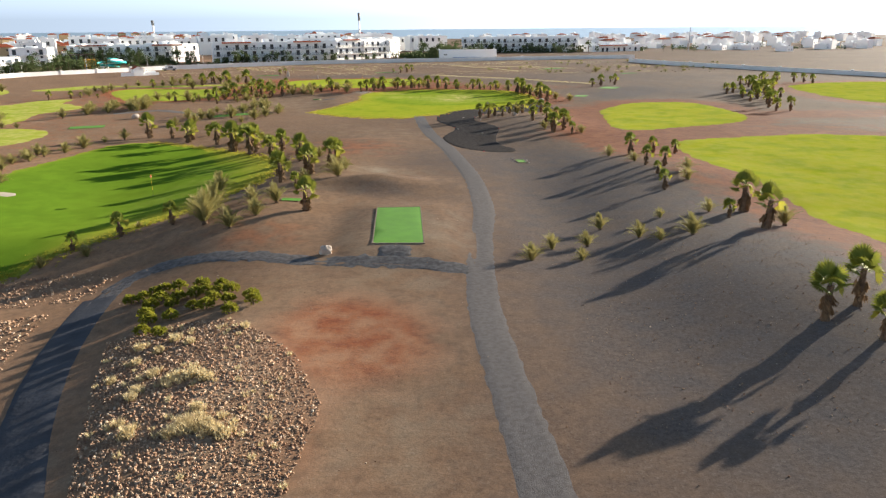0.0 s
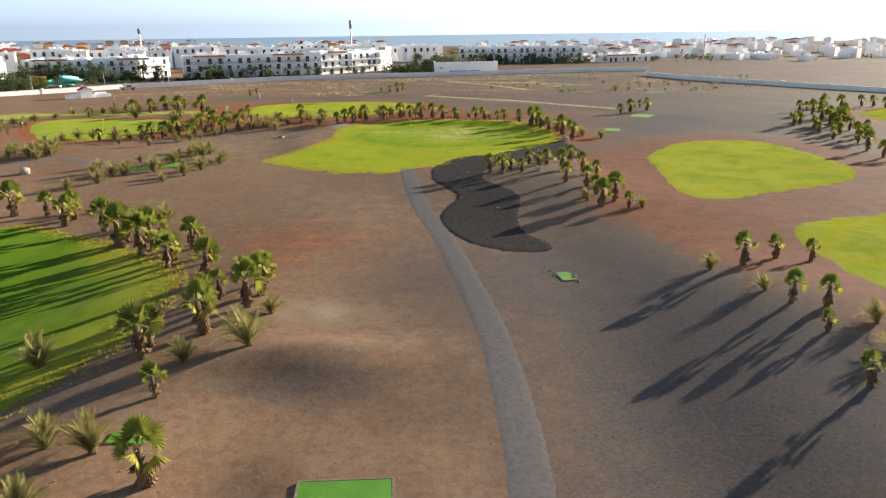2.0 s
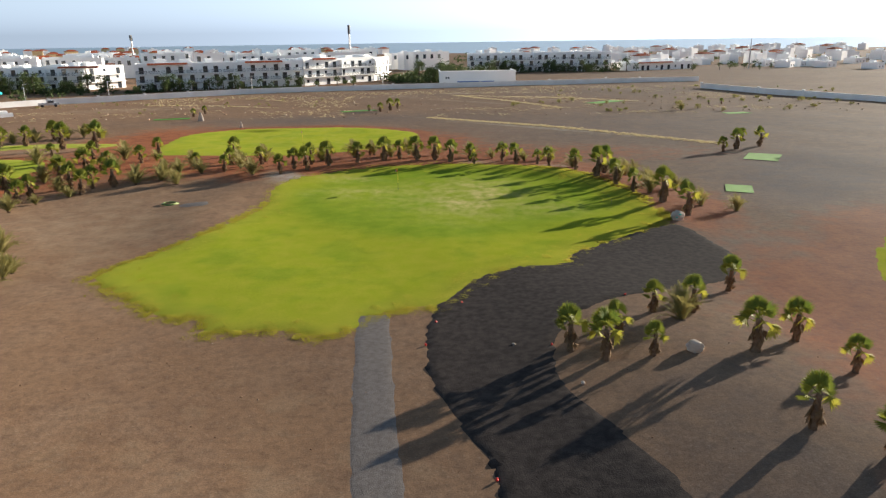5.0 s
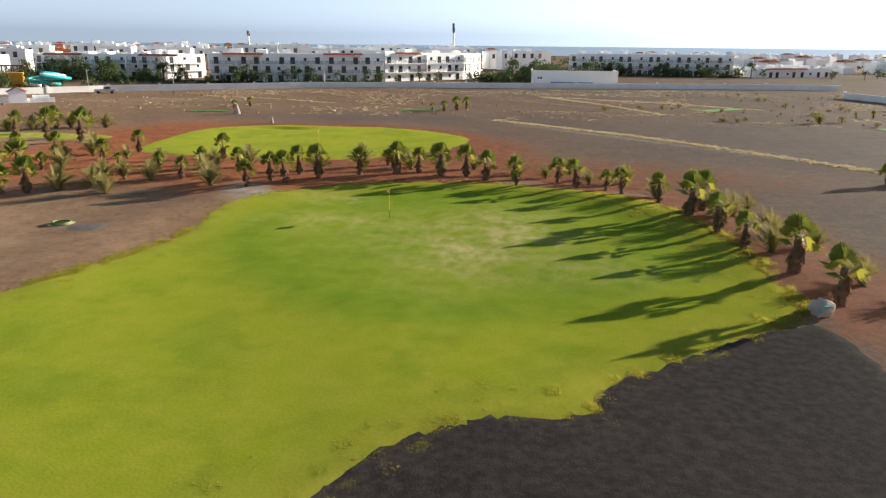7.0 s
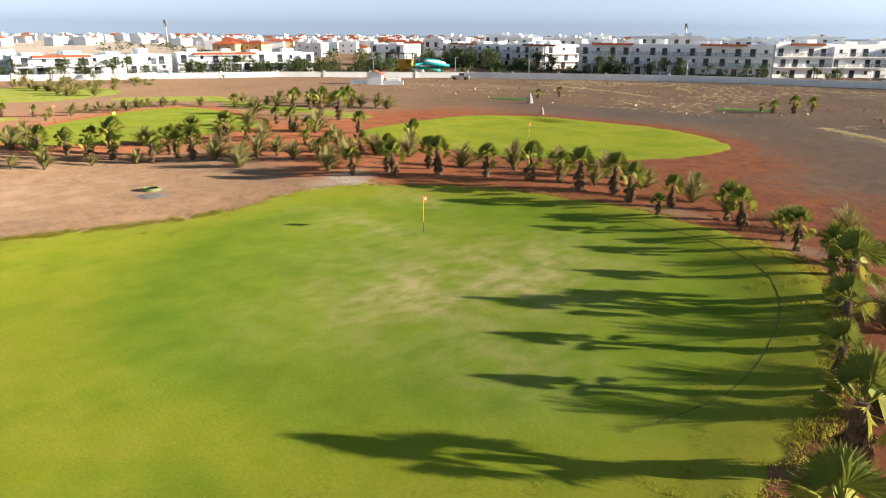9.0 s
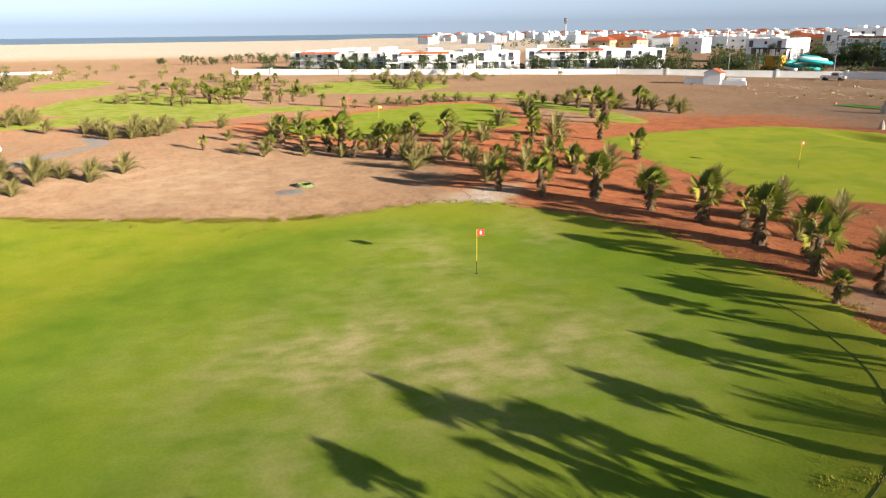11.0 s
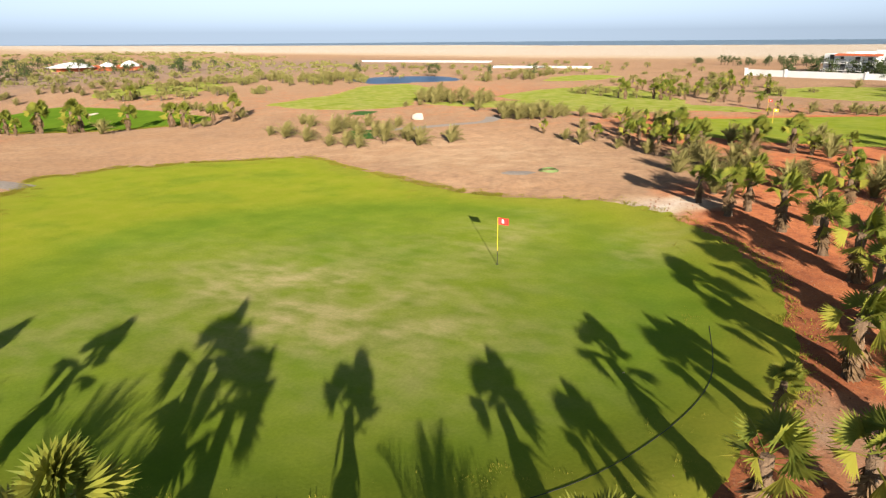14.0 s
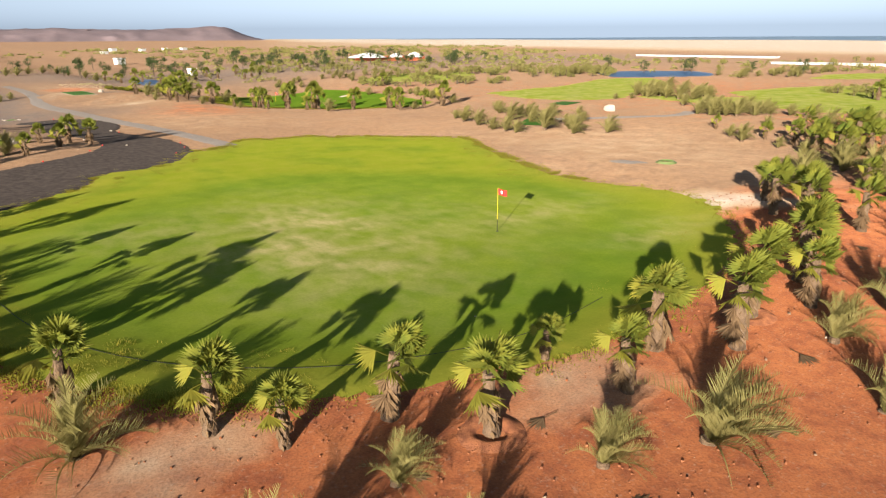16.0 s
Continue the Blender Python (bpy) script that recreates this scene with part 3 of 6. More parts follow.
draped("main_green", MAIN_GREEN, TURF, 0.05, 0.8, "large sunlit putting green of mown turf with worn patches", 0.12, shade=main_tones)
draped("second_green", SECOND,
       TURF, 0.05, 1.1, "green turf ringed by red earth", 0.15, shade=bright)
draped("third_green", THIRD, TURF, 0.05, 1.5, "smooth green turf beside date palms", 0.15, shade=smooth_turf)
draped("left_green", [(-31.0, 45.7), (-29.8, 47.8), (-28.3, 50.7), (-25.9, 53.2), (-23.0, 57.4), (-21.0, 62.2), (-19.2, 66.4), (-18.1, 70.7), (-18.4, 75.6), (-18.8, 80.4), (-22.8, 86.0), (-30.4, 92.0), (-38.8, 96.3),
       (-44.7, 94.2), (-46.9, 86.3), (-48.6, 75.5), (-48.7, 62.6), (-45.8, 51.7), (-42.3, 46.3), (-35.7, 43.7)], SHADED_TURF, 0.05, 1.2, "green turf darkened in colour for shade, crossed by palm shadows", 0.15, shade=fresh)
draped("right_green", RIGHT, TURF, 0.05, 1.5, "yellowed green turf on red earth", 0.15, shade=yellowed)
draped("right_fairway", FAIRWAY,
       TURF, 0.05, 1.5, "wide yellowed fairway turf", 0.15, shade=yellowed)
draped("far_right_fairway", FAR_FAIRWAY, TURF, 0.05, 2.5, "distant yellowed fairway turf", 0.2, shade=yellowed)
draped("outer_fairway", [(-71, 119), (-76, 136), (-82, 160), (-84, 158), (-90, 150), (-88, 130), (-80, 112), (-73, 108)], TURF, 0.05, 2.0, "narrow fairway turf behind date palms", 0.2, shade=mellow)
draped("back_fairway", [(-52, 187), (-62, 187.5), (-76, 183.5), (-84, 186), (-95, 176), (-104, 178), (-96, 192), (-78, 191), (-62, 194), (-50, 192)], TURF, 0.05, 2.0, "strip of fairway turf behind palms", 0.2, shade=mellow)
draped("pond_fairway", [(-58, 90), (-64, 86), (-84, 82), (-106, 72), (-116, 78), (-104, 92), (-97, 98), (-80, 104), (-68, 110), (-58, 104)], TURF, 0.05, 2.0, "fairway turf in front of the pond", 0.2, shade=mellow)
draped("valley_fairway", [(-93, 112), (-116, 114), (-126, 124), (-108, 138), (-92, 146), (-80, 148), (-70, 138), (-74, 128), (-84, 120)], TURF, 0.05, 2.0, "fairway turf between red earth banks", 0.2, shade=mellow)
draped("hotel_fairway", [(-120, 150), (-140, 160), (-138, 180), (-118, 186), (-104, 172), (-108, 158)], TURF, 0.05, 3.0, "distant fairway turf near the hotel", 0.2, shade=mellow)
draped("hollow_fairway", [(-140, 100), (-165, 96), (-176, 106), (-160, 114), (-142, 110)], TURF, 0.05, 3.0, "distant patch of fairway turf", 0.2, shade=mellow)
draped("west_fairway", [(-60, 40), (-90, 20), (-104, 26), (-92, 44), (-70, 56)], TURF, 0.05, 3.0, "distant fairway turf beyond the palms", 0.2, shade=mellow)

draped("black_gravel", [(-0.9, 121.4), (-1.3, 118), (-1.2, 114), (-0.5, 111.0), (0.4, 108.3), (1.45, 105.7), (1.4, 103), (0.6, 100.6), (0, 98.2), (-0.2, 95.5), (0.1, 93.1), (0.7, 91), (1.5, 89), (2.5, 87.4),
       (3.6, 86.4), (4.7, 85.8), (5.9, 85.4), (7.3, 85.4), (8.6, 85.9), (9.1, 86.9), (8.9, 88.2), (8.2, 89.4), (7.4, 91), (7.2, 93), (7.2, 95), (7.45, 97.4), (7.9, 99.6), (8.2, 102.6), (7.6, 105.4), (6.4, 108.4), (5.2, 111.5), (5.3, 115.5), (6.6, 118.8), (9.0, 121.3), (11.7, 122.8), (14.4, 124.0), (18.0, 126), (20.4, 130),
       (20.2, 135), (19.0, 139.5), (15.6, 138.0), (12.0, 135), (9.0, 132), (7.8, 129.5), (4, 128.6), (0, 125)], BLACK, 0.05, 0.5, "kidney-shaped bed of fine black volcanic gravel", 0.05)


def strip(name, line, wide, mat, lift, label, ragged=0.0):
    """A road along a line, draped on the land."""
    rng = random.Random(name)
    pts, verts, faces = spline([(*p, 0) for p in line], False, 0.5), [], []
    for i, p in enumerate(pts):
        d = (pts[min(i + 1, len(pts) - 1)] - pts[max(i - 1, 0)]).normalized()
        for k in range(7):
            s = (k / 3 - 1) * wide / 2 * (1 + (rng.uniform(-ragged, ragged) if k in (0, 6) else 0))
            x, y = p.x + d.y * s, p.y - d.x * s
            verts.append((x, y, height(x, y) + (-0.02 if k in (0, 6) else lift - (0.02 if k in (2, 4) else 0))))
    for i in range(len(pts) - 1):
        for k in range(6):
            q = i * 7 + k
            faces.append((q, q + 7, q + 8, q + 1))
    ob = mesh_object(name, verts, faces, mat, smooth=True)
    if ob.data.polygons[0].normal.z < 0:
        ob.data.flip_normals()
    return tagged(ob, label, "path", "", "structure")


strip("gravel_path", [(3.9, 12), (3.3, 19), (2.7, 26.6), (2.2, 34.1), (2.2, 40.2), (2.6, 48.8), (3.3, 57.2), (3.0, 68.4), (1.8, 78.1), (0.3, 88.5), (-1.8, 99.5), (-3.0, 108), (-4.3, 120.6)],
      2.1, GRAVEL, 0.035, "grey gravel cart path across bare soil", 0.10)
LOOSE = plain("loose_soil", (0.300, 0.222, 0.165), (0.235, 0.165, 0.120), 1.1, 0.95, bumpy=0.4)
for line in ([(-23.5, 109.5), (-21.8, 105.8), (-19.2, 103.2), (-16, 102), (-13, 102.8)], [(-11.5, 102), (-10.2, 98.6), (-7.4, 95.6), (-4.6, 94.4), (-2, 94.5)], [(-10.2, 103), (-8.9, 99.4), (-6.4, 96.8), (-4.0, 95.6), (-1.6, 95.8)]):
    strip("tyre_track", line, 0.22, LOOSE, 0.006, "faint pale tyre track in loose soil", 0.5)
strip("gravel_side_path", [(1.6, 41.7), (-3.2, 42.6), (-8, 43.0), (-13.1, 44.8), (-18.3, 45.9), (-21.4, 44.2), (-21.6, 38.9)], 1.9, STONY, 0.03, "dark stony gravel side path to the tee", 0.35)
draped("stony_patch", [(-4.4, 45.2), (-3.3, 45.3), (-2.3, 45.2), (-2.2, 43.5), (-3.3, 43.3), (-4.45, 43.5)], STONY, 0.045, 0.4, "patch of dark stones before the tee", 0.06)
strip("asphalt_road", [(-22.0, 41.3), (-20.9, 35.8), (-19.2, 29.9), (-16.8, 23.9), (-14.2, 18.6), (-11.1, 12.1)], 2.5, ASPHALT, 0.045, "narrow dark asphalt cart road", 0.02)
strip("far_gravel_path", [(-41, 123.5), (-44, 125.5), (-48, 128), (-53, 130.5), (-60, 128)], 2.2, GRAVEL, 0.03, "grey gravel path by the pale boulder", 0.15)

# ---- tees ----
TIMBER_EDGE = plain("weathered_edging", (0.34, 0.28, 0.21), (0.24, 0.19, 0.14), 3.0, 0.9, bumpy=0.4)


def tee(name, corners, label, lift=0.06, edged=True):
    """A raised turf tee with a timber edging."""
    ob = thing(name, Matrix.Identity(4), label, "tee", "tees")
    draped("turf_mat", corners, TEE_TURF, lift, 0.9, "", 0, parent=ob, sharp=True)
    for (ax, ay), (bx, by) in zip(corners, corners[1:] + corners[:1]) if edged else ():
        a, b = Vector((ax, ay, height(ax, ay) + lift - 0.02)), Vector((bx, by, height(bx, by) + lift - 0.02))
        bm = bmesh.new()
        run = (b - a).length
        box(bm, -0.05, run + 0.05, -0.09, 0.0, -0.25, 0.03)
        e = part("edging_board", bm, TIMBER_EDGE, ob)
        e.matrix_basis = Matrix.Translation(a) @ (b - a).to_track_quat("X", "Z").to_matrix().to_4x4()
    return ob


tee("tee", [(-4.9, 45.5), (-1.45, 45.6), (-2.0, 55.3), (-5.45, 55.2)], "bright green rectangular turf tee with timber edging")
for name, c, w, d, turn in (("tee", (8.95, 80.2), 1.0, 1.6, 10), ("tee", (-55.8, 227.6), 7, 3, 15), ("tee", (-19, 239.8), 8, 3, 25), ("tee", (38.4, 254), 11, 4, 40), ("tee", (57.8, 224), 5, 3, 10),
                            ("tee", (40.0, 171.5), 4, 5, -30), ("tee", (29.7, 153.4), 2.6, 3.8, -20), ("tee", (-37.5, 124), 7, 3.0, 35), ("tee", (-56, 110), 5, 3, 20), ("tee", (-13.2, 58.5), 1.6, 0.9, 0)):
    a = radians(turn)
    tee(name, [(c[0] + u * w / 2 * math.cos(a) - v * d / 2 * math.sin(a), c[1] + u * w / 2 * math.sin(a) + v * d / 2 * math.cos(a)) for u, v in ((-1, -1), (1, -1), (1, 1), (-1, 1))],
        "small bright green turf tee on bare soil", 0.06, c[0] == 8.95)

draped("storage_basin", [(-30.3, -29.0), (-35.1, -25.2), (-29.5, -3.2), (-25.3, -6.6)], POND, 0.08, 3.0, "shallow grey-blue water storage basin on the plain")
pond = draped("pond", [(-112, 71), (-114, 64), (-126, 52), (-134, 50.5), (-146, 58), (-150, 68), (-140, 78), (-130, 83.5), (-120, 78)], POND, 0.06, 4.0, "small blue golf-course pond with a pale rim")
tagged(pond, "small blue golf-course pond", "water")
draped("bunker", [(-45.2, 67.4), (-44.3, 68.6), (-42.8, 68.6), (-42.5, 67.5), (-43.2, 66.6), (-44.5, 66.5)], plain("bunker_sand", (0.46, 0.40, 0.33), (0.38, 0.33, 0.27), 1.0, 0.95, bumpy=0.4), 0.08, 0.6, "pale sand bunker in the turf")


# ---- palms ----
def fan_blade(rng, spread=118, ribs=26, fold=0.016, droop=0.24):
    """A fan leaf on its stalk along +x: verts and faces."""
    v, f = [], []
    stalk, size = rng.uniform(0.36, 0.50), rng.uniform(0.50, 0.62)
    v += [(0, -0.018, 0), (0, 0.018, 0), (stalk, 0.012, 0.02), (stalk, -0.012, 0.02), (0, 0, -0.02), (stalk, 0, 0)]
    f += [(0, 3, 2, 1), (0, 4, 5, 3), (4, 1, 2, 5)]
    c = len(v)
    v.append((stalk, 0, 0.02))
    mids = []
    for k in range(ribs + 1):
        a = radians(-spread + 2 * spread * k / ribs)
        r = size * (0.56 if k % 2 else 0.66)
        mids.append(len(v))
        v.append((stalk + r * math.cos(a), r * math.sin(a), 0.02 + (fold if k % 2 else -fold) - droop * 0.45 * (math.sin(a) ** 2 + 0.3)))
    for k in range(ribs):
        a = radians(-spread + 2 * spread * (k + 0.5) / ribs)
        r = size * rng.uniform(0.92, 1.10) * (1 - 0.12 * abs(2 * (k + 0.5) / ribs - 1))
        tip = len(v)
        v.append((stalk + r * math.cos(a), r * math.sin(a), 0.02 - droop * rng.uniform(0.7, 1.3) * (0.25 + 0.6 * math.sin(a) ** 2)))
        f += [(c, mids[k], mids[k + 1]), (mids[k], tip, mids[k + 1])]
    return v, f


def feather_blade(rng, size=1.35, pairs=44, bend=0.9):
    """A date-palm frond that rises along +x and arches over: verts and faces."""
    v, f, spine = [], [], []
    x = z = 0.0
    steps = pairs + 2
    for k in range(steps + 1):
        spine.append((x, z))
        a = radians(8) - bend * (k / steps) ** 1.6
        x += size / steps * math.cos(a)
        z += size / steps * math.sin(a)
    for k, (x, z) in enumerate(spine):
        w = 0.028 * (1 - k / (steps + 1))
        v += [(x, -w, z), (x, w, z)]
    for k in range(steps):
        f.append((2 * k, 2 * k + 2, 2 * k + 3, 2 * k + 1))
    for k in range(2, steps):
        x, z = spine[k]
        t = k / steps
        run = size * (0.25 * math.sin(math.pi * min(1, 0.18 + 0.85 * t)) + 0.05) * rng.uniform(0.85, 1.15)
        for side in (-1, 1):
            q = len(v)
            lean, rise = rng.uniform(0.75, 0.95), rng.uniform(0.15, 0.5)
            v += [(x - 0.013, side * 0.01, z), (x + 0.015, side * 0.01, z), (x + run * lean * 0.90, side * run * 0.50, z + run * rise - 0.12 * run)]
            f.append((q, q + 1, q + 2) if side > 0 else (q + 1, q, q + 2))
    return v, f


def blade_mesh(name, geo, mat):
    me = bpy.data.meshes.new(name)
    me.from_pydata(geo[0], [], geo[1])
    me.materials.append(mat)
    return me


WIND = Vector((-0.35, 0.92, 0.12))
rng = random.Random(7)
FAN_MESHES = [blade_mesh("frond", fan_blade(rng), FAN) for _ in range(4)]
YELLOW_MESHES = [blade_mesh("frond", fan_blade(rng, 105, 26, 0.02, 0.55), FAN_YELLOW) for _ in range(2)]
DEAD_MESHES = [blade_mesh("dead_frond", fan_blade(rng, 55, 11, 0.05, 0.6), DEAD) for _ in range(3)]
DATE_MESHES = [blade_mesh("frond", feather_blade(rng, 1.45, 44, b), DATE) for b in (0.45, 0.8, 1.15, 1.5)]


def joined(name, pieces, parent):
    """One crown out of many leaves: (mesh, matrix) pairs."""
    verts, faces, slots, mats = [], [], [], []
    for me, m in pieces:
        q = len(verts)
        verts += [tuple(m @ p.co) for p in me.vertices]
        mt = me.materials[0]
        if mt not in mats:
            mats.append(mt)
        for p in me.polygons:
            faces.append([q + i for i in p.vertices])
            slots.append(mats.index(mt))
    ob = mesh_object(name, verts, faces, mats, parent)
    ob.data.polygons.foreach_set("material_index", slots)
    return ob


def palm_trunk(tall, foot, top, rng, parent):
    bm, prof = bmesh.new(), []
    for k in range(9):
        t = k / 8
        prof.append(((foot + (top - foot) * t ** 0.6) * (1.10 if k % 2 else 0.95) * (1.3 if k == 0 else 1), tall * t - 0.05))
    lathe(bm, prof, 9, 0.10, rng)
    return part("trunk", bm, TRUNK, parent)


def fan_palm(seed, split):
    """A young fan palm 2.5 m tall: shaggy trunk, round crown, hanging dead leaves."""
    rng = random.Random(seed)
    ob = thing("fan_palm", Matrix.Identity(4), "young fan palm with green pleated leaves and a shaggy brown trunk", "palm", "fan palms")
    tall = rng.uniform(1.52, 1.85)
    palm_trunk(tall, 0.18, 0.12, rng, ob)
    leaves, dead = [], []
    count = 14
    for k in range(count):
        t = k / (count - 1)
        up, turn = radians(88 - 92 * t ** 1.1 + rng.uniform(-14, 14)), radians(k * 137.5 + rng.uniform(-15, 15))
        d = (Vector((math.cos(turn) * math.cos(up), math.sin(turn) * math.cos(up), math.sin(up))) + WIND * 0.42).normalized()
        m = Matrix.Translation((0, 0, tall + 0.06 - 0.30 * t)) @ d.to_track_quat("X", "Z").to_matrix().to_4x4() @ pose(0.06, 0, 0, rng.uniform(-35, 35), 0, 0) @ Matrix.Scale(rng.uniform(0.84, 1.06), 4)
        leaves.append((rng.choice(YELLOW_MESHES) if t > 0.72 and rng.random() < 0.6 else rng.choice(FAN_MESHES), m))
    for k in range(22):
        m = pose(0, 0, tall * rng.uniform(0.42, 0.95), 0, 0, k * 137.5 * 1.3 + rng.uniform(-20, 20)) @ pose(0, 0, 0, 0, rng.uniform(60, 86), 0) @ pose(0.05, 0, 0.06, rng.uniform(-50, 50), 0, 0) @ Matrix.Scale(rng.uniform(0.55, 0.82), 4)
        dead.append((rng.choice(DEAD_MESHES), m))
    if split:
        for me, m in leaves:
            placed("frond", me, ob, "", m)
    else:
        joined("crown", leaves, ob)
    joined("dead_leaf_skirt", dead, ob)
    return ob


def date_palm(seed, split, stem):
    """A young date palm 2.2 m tall with arching grey-green fronds, blown to one side."""
    rng = random.Random(seed)
    ob = thing("date_palm", Matrix.Identity(4), "young date palm with arching grey-green feathery fronds", "palm", "date palms")
    palm_trunk(stem, 0.17, 0.13, rng, ob)
    leaves = []
    count = 34
    for k in range(count):
        t = k / (count - 1)
        up, turn = radians(90 - 56 * t + rng.uniform(-10, 10)), radians(k * 137.5 + rng.uniform(-14, 14))
        d = (Vector((math.cos(turn) * math.cos(up), math.sin(turn) * math.cos(up), math.sin(up))) + WIND * 0.42).normalized()
        m = Matrix.Translation((0, 0, stem - 0.08 - 0.1 * t)) @ d.to_track_quat("X", "Z").to_matrix().to_4x4() @ pose(0, 0, 0, rng.uniform(-18, 18), 0, 0) @ Matrix.Scale(rng.uniform(0.80, 1.12), 4)
        leaves.append((DATE_MESHES[min(3, int(t * 3 + rng.random()))], m))
    if split:
        for me, m in leaves:
            placed("frond", me, ob, "", m)
    else:
        joined("crown", leaves, ob)
    return ob


FAN_NEAR = [fan_palm(11 + s, True) for s in range(4)]
FAN_FAR = [fan_palm(11 + s, False) for s in range(4)]
DATE_NEAR = [date_palm(31 + s, True, (0.12, 0.24, 0.16)[s]) for s in range(3)]
DATE_FAR = [date_palm(31 + s, False, (0.12, 0.24, 0.16)[s]) for s in range(3)]
used = set()


def plant(kinds, span, spots, seed):
    """Palms at (x, y, height) from kinds that are span metres tall."""
    rng = random.Random(seed)
    for x, y, tall in spots:
        ob = rng.choice(kinds)
        turn = rng.uniform(-28, 28)
        s = tall / span * ((1.10 if kinds is FAN_NEAR else 1.0) if span > 2.3 else 1.2)
        m = pose(x, y, height(x, y) - 0.04, rng.uniform(-4, 4), rng.uniform(-4, 4), turn) @ Matrix.Diagonal((s * rng.uniform(0.95, 1.1), s * rng.uniform(0.95, 1.1), s, 1))
        if ob.name not in used:
            used.add(ob.name)
            ob.matrix_basis = m
        else:
            o = copy_thing(ob, Matrix.Identity(4))
            o.matrix_basis = m


# round the main green
plant(FAN_NEAR, 2.5, [(14.9, 163.4, 2.2), (12.3, 166.5, 2.3), (11.1, 168.0, 1.8), (8.6, 168.4, 2.4), (7.0, 170.3, 2.4), (3.4, 168.3, 1.4), (3.0, 170.9, 2.1), (0.5, 169.8, 2.6), (-50.4, 151.9, 2.1)], 1)
plant(DATE_NEAR, 2.2, [(15.0, 165.6, 2.5), (9.8, 170.6, 1.6), (5.9, 172.7, 1.7), (3.3, 173.5, 2.7), (-3.9, 172.7, 2.0), (-1.1, 175.3, 1.9), (-29.2, 158.2, 2.3), (-28.0, 162.7, 2.1)], 2)
# round the main green
plant(FAN_NEAR, 2.5, [(-37.8, 154.6, 2.4), (-47.5, 148.6, 2.7), (-48.2, 155.1, 2.2), (-41.9, 164.4, 3.1), (-22.7, 169.0, 2.1)], 3)
plant(DATE_NEAR, 2.2, [(-31.4, 159.7, 2.4), (-24.3, 165.7, 2.4), (-40.2, 150.4, 1.3), (-48.2, 158.6, 2.4), (-39.8, 167.2, 2.4), (-29.9, 166.0, 1.6)], 4)
# round the main green
plant(FAN_NEAR, 2.5, [(16.4, 159.1, 3.1), (18.4, 151.3, 2.3), (19.9, 146.7, 3.1)], 5)
plant(DATE_NEAR, 2.2, [(-7.0, 173.1, 2.7), (-4.9, 176.1, 2.6), (13.3, 171.8, 2.4), (-22.9, 171.8, 2.9)], 6)
# round the main green
plant(FAN_FAR, 2.5, [(20.8, 142.3, 3.2), (17.6, 155.0, 2.8), (-10.1, 176.3, 1.8), (-25.7, 163.8, 2.1), (-28.5, 177.4, 2.8), (-30.4, 168.3, 1.8), (-35.7, 157.4, 3.1), (-38.8, 172.0, 2.5)], 7)
plant(DATE_FAR, 2.2, [(23.1, 145.6, 2.3), (22.8, 152.2, 2.1), (20.7, 154.1, 2.6), (21.5, 163.0, 1.8), (9.8, 173.0, 1.4), (25.7, 144.0, 2.1), (-28.1, 171.9, 1.6), (-30.5, 162.8, 2.2), (-35.2, 160.8, 1.3), (-37.8, 174.6, 1.9), (-44.8, 174.4, 1.5)], 8)
# the grove between the greens
plant(FAN_FAR, 2.5, [(-45.2, 154.2, 3.7), (-43.4, 161.3, 3.2), (-37.8, 157.0, 2.7), (-42.2, 150.8, 2.5), (-46.6, 150.6, 2.3), (-75.2, 184.5, 2.3), (-41.4, 168.5, 2.2), (-68.3, 190.5, 3.4), (-64.5, 191.0, 3.4), (-56.8, 187.3, 4.2), (-51.3, 186.0, 4.2), (-63.3, 197.3, 3.2), (-46.5, 175.2, 2.6), (-35.1, 169.0, 1.6), (-39.6, 179.6, 2.6), (-53.0, 177.5, 2.2), (-41.0, 165.9, 1.8), (-26.5, 169.1, 2.3)], 9)
plant(DATE_FAR, 2.2, [(-33.6, 158.3, 2.8), (-31.6, 161.4, 2.5), (-38.5, 153.5, 1.7), (-51.1, 148.6, 1.7), (-40.7, 146.8, 2.1), (-41.3, 156.5, 2.1), (-53.0, 173.5, 3.1), (-72.4, 190.3, 3.2), (-42.5, 175.8, 3.2), (-63.6, 180.8, 3.2), (-45.9, 165.8, 3.0), (-31.7, 170.6, 2.2), (-25.7, 170.2, 2.6)], 10)
# the outer row
plant(FAN_FAR, 2.5, [(-77.2, 158.4, 1.1)], 11)
plant(DATE_FAR, 2.2, [(-81.3, 163.0, 2.1), (-83.2, 165.7, 1.7), (-84.1, 167.6, 1.8), (-84.1, 169.3, 1.6), (-86.6, 172.2, 1.7), (-84.9, 173.5, 1.8), (-83.6, 174.6, 1.7), (-83.4, 177.2, 1.5), (-80.9, 181.9, 1.9)], 12)
